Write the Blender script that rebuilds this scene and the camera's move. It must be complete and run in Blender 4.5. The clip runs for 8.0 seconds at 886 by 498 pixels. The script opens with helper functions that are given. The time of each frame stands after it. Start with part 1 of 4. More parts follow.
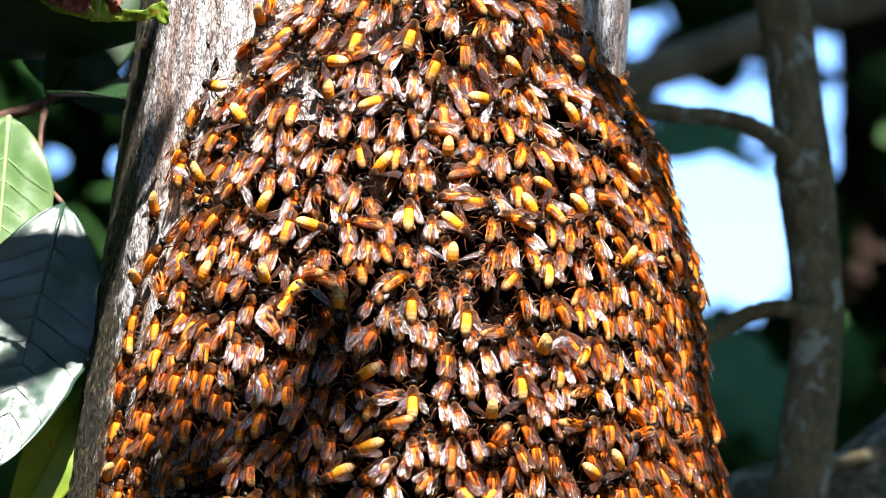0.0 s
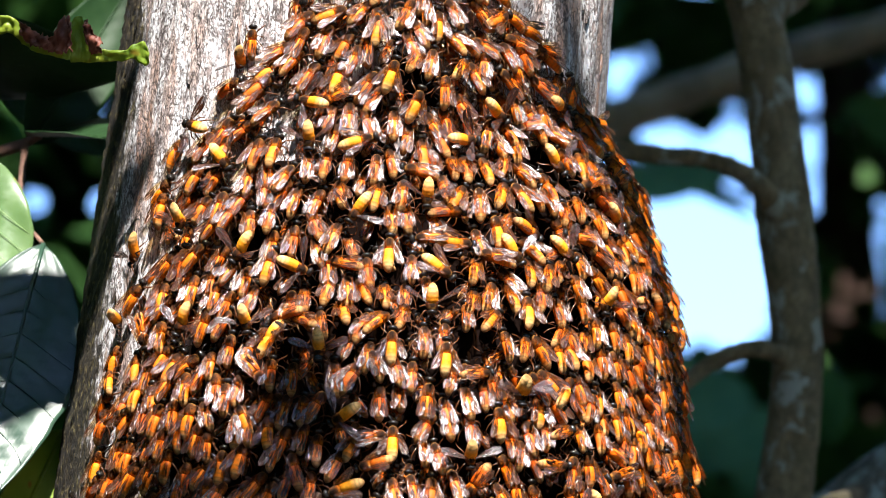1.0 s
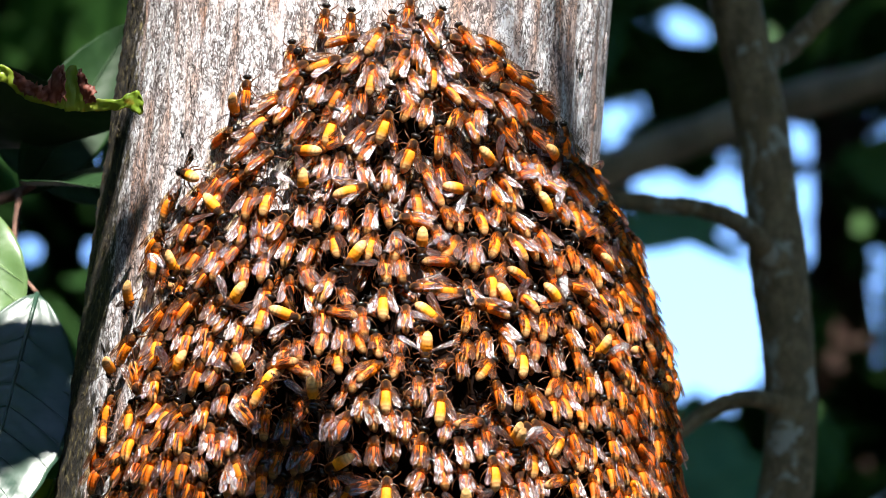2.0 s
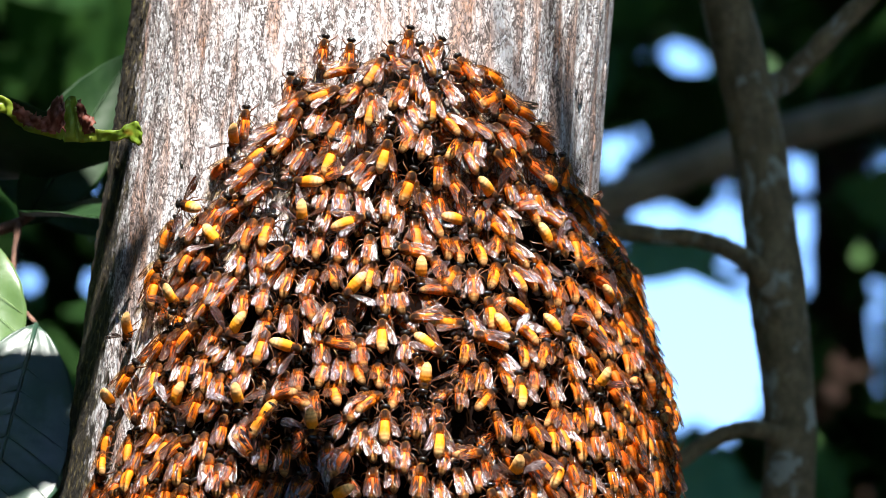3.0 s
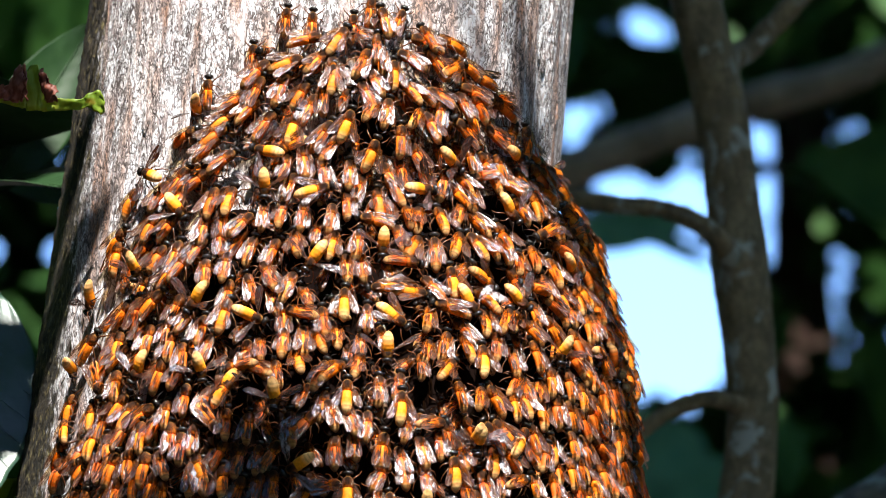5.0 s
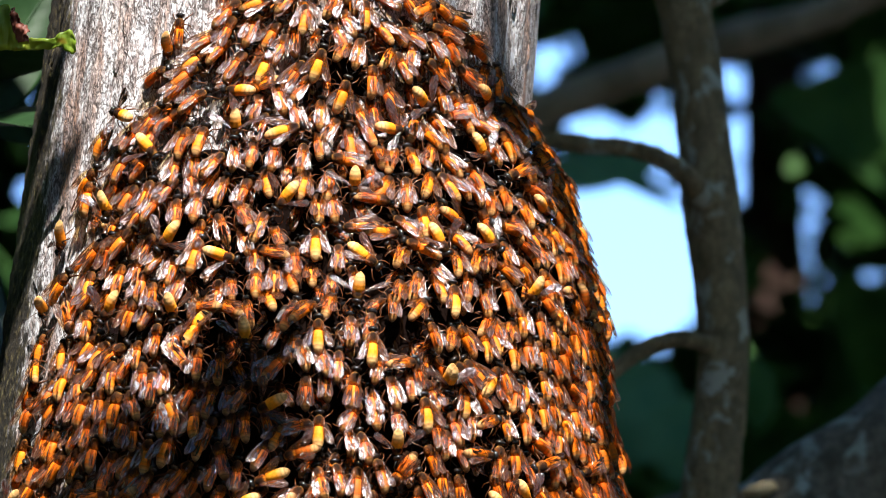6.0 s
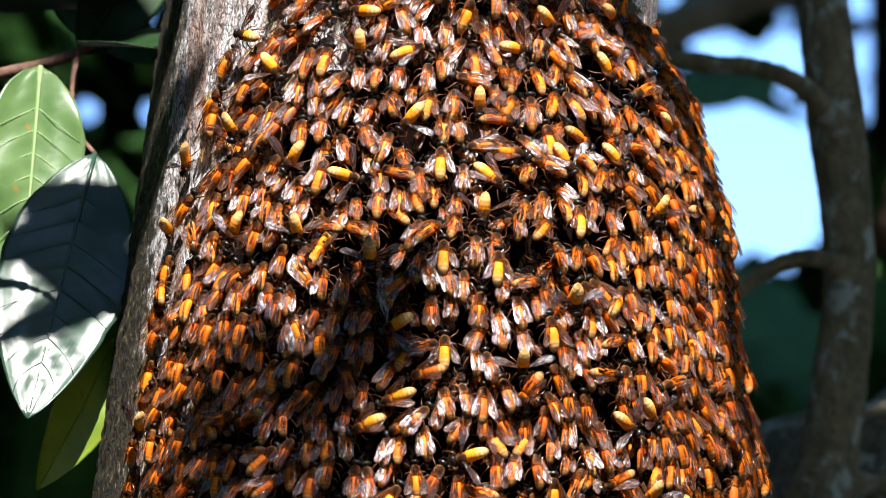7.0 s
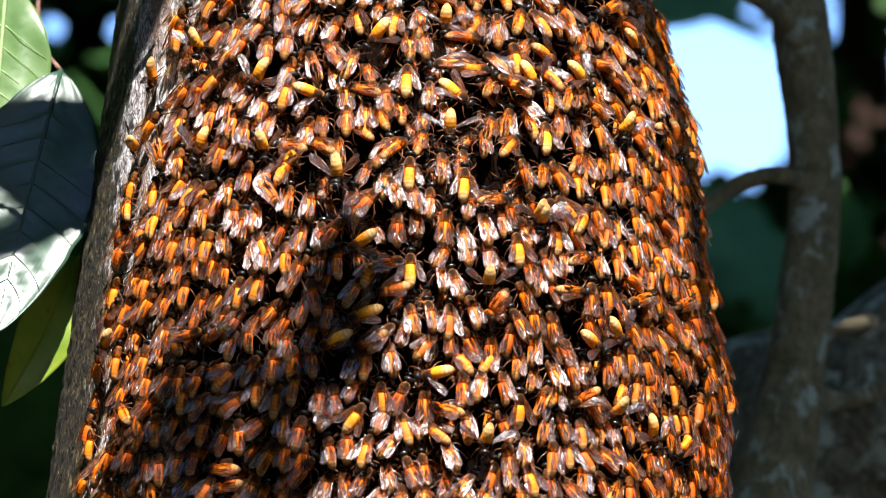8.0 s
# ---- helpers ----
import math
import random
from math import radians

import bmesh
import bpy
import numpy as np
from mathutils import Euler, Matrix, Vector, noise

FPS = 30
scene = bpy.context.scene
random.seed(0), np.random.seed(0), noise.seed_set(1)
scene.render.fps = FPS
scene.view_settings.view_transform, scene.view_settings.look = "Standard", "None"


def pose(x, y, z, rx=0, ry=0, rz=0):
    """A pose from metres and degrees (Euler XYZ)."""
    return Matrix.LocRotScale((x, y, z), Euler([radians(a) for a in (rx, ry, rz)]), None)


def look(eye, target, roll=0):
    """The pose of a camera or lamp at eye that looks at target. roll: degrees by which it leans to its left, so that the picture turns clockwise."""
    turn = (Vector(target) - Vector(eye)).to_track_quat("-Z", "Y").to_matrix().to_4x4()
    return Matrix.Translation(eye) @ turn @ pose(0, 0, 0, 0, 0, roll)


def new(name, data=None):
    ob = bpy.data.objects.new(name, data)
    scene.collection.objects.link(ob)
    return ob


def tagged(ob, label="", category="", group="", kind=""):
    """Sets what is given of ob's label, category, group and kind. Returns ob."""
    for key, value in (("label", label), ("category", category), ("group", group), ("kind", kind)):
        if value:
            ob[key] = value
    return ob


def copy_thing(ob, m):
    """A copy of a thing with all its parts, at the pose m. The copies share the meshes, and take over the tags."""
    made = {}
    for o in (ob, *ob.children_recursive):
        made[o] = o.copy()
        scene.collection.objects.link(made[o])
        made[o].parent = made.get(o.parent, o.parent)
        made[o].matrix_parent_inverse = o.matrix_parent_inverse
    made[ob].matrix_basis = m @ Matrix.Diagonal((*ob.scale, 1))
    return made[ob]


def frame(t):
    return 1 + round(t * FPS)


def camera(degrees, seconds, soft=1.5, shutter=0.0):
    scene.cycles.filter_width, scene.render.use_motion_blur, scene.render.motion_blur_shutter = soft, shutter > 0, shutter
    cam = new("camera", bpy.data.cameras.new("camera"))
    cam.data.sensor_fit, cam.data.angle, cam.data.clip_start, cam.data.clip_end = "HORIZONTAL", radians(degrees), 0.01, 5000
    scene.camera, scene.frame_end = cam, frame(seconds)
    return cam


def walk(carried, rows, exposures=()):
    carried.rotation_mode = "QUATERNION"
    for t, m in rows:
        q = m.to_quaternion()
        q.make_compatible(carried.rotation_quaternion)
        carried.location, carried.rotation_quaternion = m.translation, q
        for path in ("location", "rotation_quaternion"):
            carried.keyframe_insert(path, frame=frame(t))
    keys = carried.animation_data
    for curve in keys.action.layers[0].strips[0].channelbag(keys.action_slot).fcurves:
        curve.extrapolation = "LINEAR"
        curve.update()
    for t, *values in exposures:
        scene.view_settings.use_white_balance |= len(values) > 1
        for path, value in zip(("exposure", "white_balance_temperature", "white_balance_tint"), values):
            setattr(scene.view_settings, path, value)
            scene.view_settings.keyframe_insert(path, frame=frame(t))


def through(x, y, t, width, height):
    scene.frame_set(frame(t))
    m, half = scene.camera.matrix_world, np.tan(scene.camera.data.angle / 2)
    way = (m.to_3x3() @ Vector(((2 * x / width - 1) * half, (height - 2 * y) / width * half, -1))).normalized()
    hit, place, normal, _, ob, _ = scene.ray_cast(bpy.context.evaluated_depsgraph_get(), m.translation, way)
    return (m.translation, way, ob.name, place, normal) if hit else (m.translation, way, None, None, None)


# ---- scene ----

# ---- camera: a long lens on one spot, panned and tilted ----
FOV = 8.0
EYE = (0.0, 0.0, 1.6)
cam = camera(FOV, 8.0, soft=0.75, shutter=0.2)
cam.data.dof.use_dof = True
cam.data.dof.focus_distance = 2.955
cam.data.dof.aperture_fstop = 14.0
# seconds, turn to the left, tilt up (degrees)
AIM = [
    (0, 0.0000, 12.0000),
    (0.5, -0.1071, 12.1508),
    (1, -0.1855, 12.3679),
    (1.5, -0.2299, 12.5902),
    (2, -0.2403, 12.8125),
    (2.2, -0.2534, 12.8892),
    (3.3, -0.2482, 13.1089),
    (3.5, -0.2638, 13.1089),
    (4, -0.3527, 13.0630),
    (4.5, -0.4807, 12.9556),
    (4.7, -0.5277, 12.9020),
    (5.8, -0.8202, 12.4139),
    (6, -0.8647, 12.2708),
    (6.1, -0.8438, 12.2146),
    (6.2, -0.7602, 12.1431),
    (6.3, -0.5930, 12.0767),
    (6.4, -0.3631, 12.0000),
    (6.5, -0.0836, 11.9285),
    (6.6, 0.1123, 11.8467),
    (6.7, 0.2482, 11.7700),
    (6.8, 0.3109, 11.6883),
    (7, 0.2926, 11.5452),
    (7.5, 0.1306, 11.1721),
    (8, -0.0209, 10.7940),
]
walk(cam, [(t, pose(*EYE, 90 + up, 0, left)) for t, left, up in AIM],
     exposures=[(0, 1.84), (1, 1.68), (3.4, 1.56), (4.5, 1.55), (6, 1.46), (7.0, 1.38), (8, 1.57)])

# ---- sky and sun ----
SUN_EL, SUN_AZ = 57.0, 9.0     # height; turn from the line tree to camera (minus: to the left)
sun_from = Vector((math.sin(radians(SUN_AZ)) * math.cos(radians(SUN_EL)), -math.cos(radians(SUN_AZ)) * math.cos(radians(SUN_EL)), math.sin(radians(SUN_EL))))
world = bpy.data.worlds.new("sky")
scene.world = world
world.use_nodes = True
wt = world.node_tree
sky = wt.nodes.new("ShaderNodeTexSky")
sky.sky_type, sky.sun_disc = "NISHITA", False
sky.dust_density, sky.ozone_density, sky.air_density = 0.2, 4.0, 1.2
sky.sun_elevation, sky.sun_rotation = radians(SUN_EL), math.atan2(sun_from.x, sun_from.y)
wt.nodes["Background"].inputs["Strength"].default_value = 0.13
tint = wt.nodes.new("ShaderNodeMix")
tint.data_type, tint.blend_type = "RGBA", "MULTIPLY"
tint.inputs[0].default_value = 1.0
tint.inputs[7].default_value = (0.74, 0.92, 1.25, 1)      # a deep blue dry-season sky
wt.links.new(sky.outputs[0], tint.inputs[6])
wt.links.new(tint.outputs[2], wt.nodes["Background"].inputs[0])
sun = new("sun", bpy.data.lights.new("sun", "SUN"))
sun.data.energy, sun.data.angle, sun.data.color = 5.0, radians(0.5), (1.0, 0.96, 0.90)
sun.matrix_world = look((0, 0, 6), Vector((0, 0, 6)) - sun_from)


# ---- materials ----
def mat(name):
    m = bpy.data.materials.new(name)
    m.use_nodes = True
    nt = m.node_tree
    return m, nt, nt.nodes["Principled BSDF"]


def node(nt, kind, **sets):
    n = nt.nodes.new(kind)
    for k, v in sets.items():
        n.inputs[k].default_value = v
    return n


def ramp(nt, source, stops):
    r = nt.nodes.new("ShaderNodeValToRGB")
    el = r.color_ramp.elements
    while len(el) < len(stops):
        el.new(0.5)
    for e, (p, c) in zip(el, stops):
        e.position, e.color = p, (*c, 1) if len(c) == 3 else c
    nt.links.new(source, r.inputs[0])
    return r.outputs[0]


def mix(nt, fac, a, b, how="MIX"):
    m = nt.nodes.new("ShaderNodeMix")
    m.data_type, m.blend_type = "RGBA", how
    for sock, v in ((m.inputs[0], fac), (m.inputs[6], a), (m.inputs[7], b)):
        if isinstance(v, (int, float)):
            sock.default_value = v
        elif isinstance(v, tuple):
            sock.default_value = (*v, 1)
        else:
            nt.links.new(v, sock)
    return m.outputs[2]


def spots(nt, scale, stretch=(1, 1, 1), detail=4.0, rough=0.55, distort=0.0, coord="Object"):
    tc = nt.nodes.new("ShaderNodeTexCoord")
    mp = node(nt, "ShaderNodeMapping", Scale=stretch)
    nt.links.new(tc.outputs[coord], mp.inputs[0])
    n = node(nt, "ShaderNodeTexNoise", Scale=scale, Detail=detail, Roughness=rough, Distortion=distort)
    nt.links.new(mp.outputs[0], n.inputs["Vector"])
    return n.outputs[0]


def cells(nt, scale, stretch=(1, 1, 1), feature="DISTANCE_TO_EDGE", warp=0.0, warp_scale=60.0):
    tc = nt.nodes.new("ShaderNodeTexCoord")
    mp = node(nt, "ShaderNodeMapping", Scale=stretch)
    nt.links.new(tc.outputs["Object"], mp.inputs[0])
    vec = mp.outputs[0]
    if warp:
        n = node(nt, "ShaderNodeTexNoise", Scale=warp_scale, Detail=3.0)
        nt.links.new(mp.outputs[0], n.inputs["Vector"])
        sc = nt.nodes.new("ShaderNodeVectorMath")
        sc.operation = "MULTIPLY_ADD"
        sc.inputs[1].default_value = (warp,) * 3
        nt.links.new(n.outputs["Color"], sc.inputs[0])
        nt.links.new(mp.outputs[0], sc.inputs[2])
        vec = sc.outputs[0]
    v = node(nt, "ShaderNodeTexVoronoi", Scale=scale)
    v.feature = feature
    nt.links.new(vec, v.inputs["Vector"])
    return v.outputs["Distance"]


def bump(nt, b, height, strength, distance):
    n = node(nt, "ShaderNodeBump", Strength=strength, Distance=distance)
    nt.links.new(height, n.inputs["Height"])
    nt.links.new(n.outputs[0], b.inputs["Normal"])


def bark_white():
    m, nt, b = mat("pale_lichen_bark")
    streak = spots(nt, 1.0, (90, 90, 9), 5, 0.6, 0.3)
    fine = spots(nt, 1.0, (700, 700, 260), 4, 0.65, 0.6)
    patch = spots(nt, 1.0, (22, 22, 14), 4, 0.6)
    crack = cells(nt, 1.0, (330, 330, 150), warp=1.9, warp_scale=1.1)
    squiggle = spots(nt, 1.0, (330, 330, 170), 2.5, 0.55, 1.2)
    base = ramp(nt, patch, [(0.30, (0.50, 0.49, 0.51)), (0.5, (0.68, 0.67, 0.69)), (0.70, (0.80, 0.79, 0.80))])
    brown = ramp(nt, streak, [(0.48, (0, 0, 0)), (0.57, (0.6,) * 3), (0.68, (1, 1, 1))])
    col = mix(nt, brown, base, (0.36, 0.17, 0.09))
    mid = spots(nt, 1.0, (150, 150, 45), 5, 0.65, 0.8)
    col = mix(nt, ramp(nt, mid, [(0.54, (0, 0, 0)), (0.64, (0.5,) * 3), (0.78, (0.8,) * 3)]), col, (0.38, 0.35, 0.36))
    col = mix(nt, ramp(nt, mid, [(0.28, (0.8,) * 3), (0.42, (0, 0, 0))]), col, (0.78, 0.81, 0.87))
    dark = ramp(nt, crack, [(0.0, (1, 1, 1)), (0.08, (0.9,) * 3), (0.18, (0, 0, 0))])
    gate = ramp(nt, mix(nt, 0.5, fine, mid), [(0.45, (0, 0, 0)), (0.55, (1, 1, 1))])
    cut = mix(nt, 1.0, dark, gate, "MULTIPLY")
    col = mix(nt, cut, col, (0.085, 0.065, 0.060))
    worm = ramp(nt, squiggle, [(0.43, (0, 0, 0)), (0.46, (0.95,) * 3), (0.505, (0.95,) * 3), (0.535, (0, 0, 0))])
    col = mix(nt, mix(nt, 1.0, worm, ramp(nt, mid, [(0.34, (0.35,) * 3), (0.50, (1, 1, 1))]), "MULTIPLY"), col, (0.055, 0.040, 0.036))
    blot = spots(nt, 1.0, (430, 430, 230), 3, 0.6, 0.5)
    col = mix(nt, ramp(nt, blot, [(0.55, (0, 0, 0)), (0.62, (0.8,) * 3)]), col, (0.27, 0.21, 0.20))
    # brown moss speckle over near-black, in a strip down the left side
    tc = nt.nodes.new("ShaderNodeTexCoord")
    sep = nt.nodes.new("ShaderNodeSeparateXYZ")
    nt.links.new(tc.outputs["Object"], sep.inputs[0])
    side = nt.nodes.new("ShaderNodeMath")
    side.operation = "MULTIPLY_ADD"
    side.inputs[1].default_value = -30.0
    side.inputs[2].default_value = -3.1
    rel = nt.nodes.new("ShaderNodeMath")
    rel.operation = "MULTIPLY_ADD"
    rel.inputs[1].default_value = -0.1087
    nt.links.new(sep.outputs[2], rel.inputs[0])
    nt.links.new(sep.outputs[0], rel.inputs[2])
    lean = nt.nodes.new("ShaderNodeMath")
    lean.operation = "ADD"
    lean.inputs[1].default_value = 0.2851
    nt.links.new(rel.outputs[0], lean.inputs[0])
    nt.links.new(lean.outputs[0], side.inputs[0])
    add = nt.nodes.new("ShaderNodeMath")
    add.operation = "ADD"
    nt.links.new(side.outputs[0], add.inputs[0])
    nt.links.new(spots(nt, 1.0, (120, 120, 60), 6, 0.7), add.inputs[1])
    mossy = ramp(nt, add.outputs[0], [(0.50, (0, 0, 0)), (0.62, (1, 1, 1))])
    clump = spots(nt, 1.0, (330, 330, 200), 4, 0.7, 0.4)
    mosscol = ramp(nt, clump, [(0.42, (0.007, 0.005, 0.003)), (0.55, (0.034, 0.024, 0.010)), (0.64, (0.12, 0.095, 0.035)), (0.74, (0.36, 0.33, 0.16))])
    col = mix(nt, mossy, col, mosscol)
    nt.links.new(col, b.inputs["Base Color"])
    b.inputs["Roughness"].default_value = 0.8
    h = mix(nt, 0.35, crack, fine)
    bump(nt, b, h, 0.8, 0.0017)
    return m


def bark_brown(name, c1, c2, lichen, amount, scale=1.0, cracks=0.0):
    m, nt, b = mat(name)
    n1 = spots(nt, 1.0, (60 * scale, 60 * scale, 30 * scale), 6, 0.65, 0.4)
    n2 = spots(nt, 1.0, (260 * scale, 260 * scale, 120 * scale), 5, 0.65)
    col = ramp(nt, n1, [(0.35, c1), (0.65, c2)])
    col = mix(nt, ramp(nt, n2, [(0.45, (0, 0, 0)), (0.7, (0.8,) * 3)]), col, c1)
    if cracks:
        cr = cells(nt, 1.0, (95 * scale, 95 * scale, 55 * scale), warp=2.6, warp_scale=1.0)
        col = mix(nt, ramp(nt, cr, [(0.03, (cracks,) * 3), (0.12, (0, 0, 0))]), col, tuple(x * 0.3 for x in c1))
    n3 = spots(nt, 1.0, (38 * scale, 38 * scale, 26 * scale), 5, 0.7, 0.5)
    col = mix(nt, ramp(nt, n3, [(amount, (0, 0, 0)), (amount + 0.07, (1, 1, 1))]), col, lichen)
    nt.links.new(col, b.inputs["Base Color"])
    b.inputs["Roughness"].default_value = 0.85
    bump(nt, b, n2, 0.8, 0.003)
    return m


def leaf_mat(name, dark, light, rough=0.35, through=0.0, blotch=None, gloss=0.5):
    m, nt, b = mat(name)
    n1 = spots(nt, 25.0, detail=4)
    n2 = spots(nt, 170.0, detail=4)
    col = ramp(nt, n1, [(0.35, dark), (0.65, light)])
    col = mix(nt, ramp(nt, n2, [(0.5, (0, 0, 0)), (0.75, (0.35,) * 3)]), col, dark)
    if blotch:
        n3 = spots(nt, 42.0, detail=3)
        col = mix(nt, ramp(nt, n3, [(0.60, (0, 0, 0)), (0.66, (1, 1, 1))]), col, blotch)
    nt.links.new(col, b.inputs["Base Color"])
    b.inputs["Roughness"].default_value = rough
    b.inputs["Specular IOR Level"].default_value = gloss
    bump(nt, b, n2, 0.25, 0.0006)
    if through:
        tr = nt.nodes.new("ShaderNodeBsdfTranslucent")
        nt.links.new(col, tr.inputs[0])
        mx = nt.nodes.new("ShaderNodeMixShader")
        mx.inputs[0].default_value = through
        nt.links.new(b.outputs[0], mx.inputs[1])
        nt.links.new(tr.outputs[0], mx.inputs[2])
        nt.links.new(mx.outputs[0], nt.nodes["Material Output"].inputs[0])
    return m


def along_of(nt):
    a = nt.nodes.new("ShaderNodeAttribute")
    a.attribute_name = "along"
    return a.outputs["Fac"]


def each_of(nt):
    """A number that differs from body to body."""
    o = nt.nodes.new("ShaderNodeObjectInfo")
    g = nt.nodes.new("ShaderNodeNewGeometry")
    s = nt.nodes.new("ShaderNodeMath")
    s.operation = "ADD"
    nt.links.new(o.outputs["Random"], s.inputs[0])
    nt.links.new(g.outputs["Random Per Island"], s.inputs[1])
    f = nt.nodes.new("ShaderNodeMath")
    f.operation = "FRACT"
    nt.links.new(s.outputs[0], f.inputs[0])
    return f.outputs[0]


def abdomen_mat(name="banded_orange_abdomen", fore_band=1.0, front=(0.97, 0.26, 0.004), deep=(0.58, 0.095, 0.004), rear=(0.62, 0.34, 0.12), rear_from=0.62):
    m, nt, b = mat(name)
    al = along_of(nt)
    orange = mix(nt, each_of(nt), deep, front)
    rearmix = ramp(nt, al, [(rear_from, (0, 0, 0)), (0.80, (1, 1, 1))])
    col = mix(nt, rearmix, orange, rear)
    band = ramp(nt, al, [(0.22, (0,) * 3), (0.29, (0.30 * fore_band,) * 3), (0.36, (0,) * 3), (0.42, (0.05 * fore_band,) * 3), (0.49, (0.42 * fore_band,) * 3), (0.53, (0,) * 3), (0.60, (0,) * 3),
                         (0.665, (0.55,) * 3), (0.70, (0,) * 3), (0.76, (0,) * 3), (0.82, (0.70,) * 3), (0.855, (0.2,) * 3), (0.91, (0.5,) * 3), (0.97, (0.95,) * 3)])
    col = mix(nt, band, col, (0.10, 0.045, 0.02) if fore_band > 0.5 else (0.42, 0.20, 0.06))
    fuzz = spots(nt, 900.0, detail=3)
    col = mix(nt, ramp(nt, fuzz, [(0.4, (0, 0, 0)), (0.75, (0.4,) * 3)]), col, (0.25, 0.08, 0.01))
    nt.links.new(col, b.inputs["Base Color"])
    b.inputs["Roughness"].default_value = 0.62
    b.inputs["Specular IOR Level"].default_value = 0.22
    bump(nt, b, fuzz, 0.4, 0.0003)
    return m


def thorax_mat():
    m, nt, b = mat("furry_thorax")
    al = along_of(nt)
    fuzz = spots(nt, 1.0, (900, 500, 900), detail=4, rough=0.7)
    col = ramp(nt, al, [(0.0, (0.70, 0.22, 0.012)), (0.26, (0.60, 0.17, 0.012)), (0.46, (0.20, 0.055, 0.010)), (0.70, (0.10, 0.034, 0.010)), (0.88, (0.30, 0.13, 0.03)), (1.0, (0.22, 0.10, 0.03))])
    hi = nt.nodes.new("ShaderNodeAttribute")
    hi.attribute_name = "across"
    disc = mix(nt, 1.0, ramp(nt, hi.outputs["Fac"], [(0.60, (0, 0, 0)), (0.96, (0.9,) * 3)]), ramp(nt, al, [(0.24, (0, 0, 0)), (0.38, (1, 1, 1)), (0.84, (1, 1, 1)), (0.95, (0, 0, 0))]), "MULTIPLY")
    col = mix(nt, disc, col, (0.022, 0.010, 0.006))
    col = mix(nt, ramp(nt, fuzz, [(0.46, (0, 0, 0)), (0.60, (0.85,) * 3)]), col, (0.010, 0.006, 0.004))
    nt.links.new(col, b.inputs["Base Color"])
    b.inputs["Roughness"].default_value = 0.9
    b.inputs["Specular IOR Level"].default_value = 0.08
    bump(nt, b, fuzz, 1.0, 0.0006)
    return m


def shell_mat(name, c, rough, gloss=0.5):
    m, nt, b = mat(name)
    n = spots(nt, 800.0, detail=3)
    nt.links.new(mix(nt, n, c, tuple(x * 1.8 for x in c)), b.inputs["Base Color"])
    b.inputs["Roughness"].default_value = rough
    b.inputs["Specular IOR Level"].default_value = gloss
    bump(nt, b, n, 0.3, 0.0002)
    return m


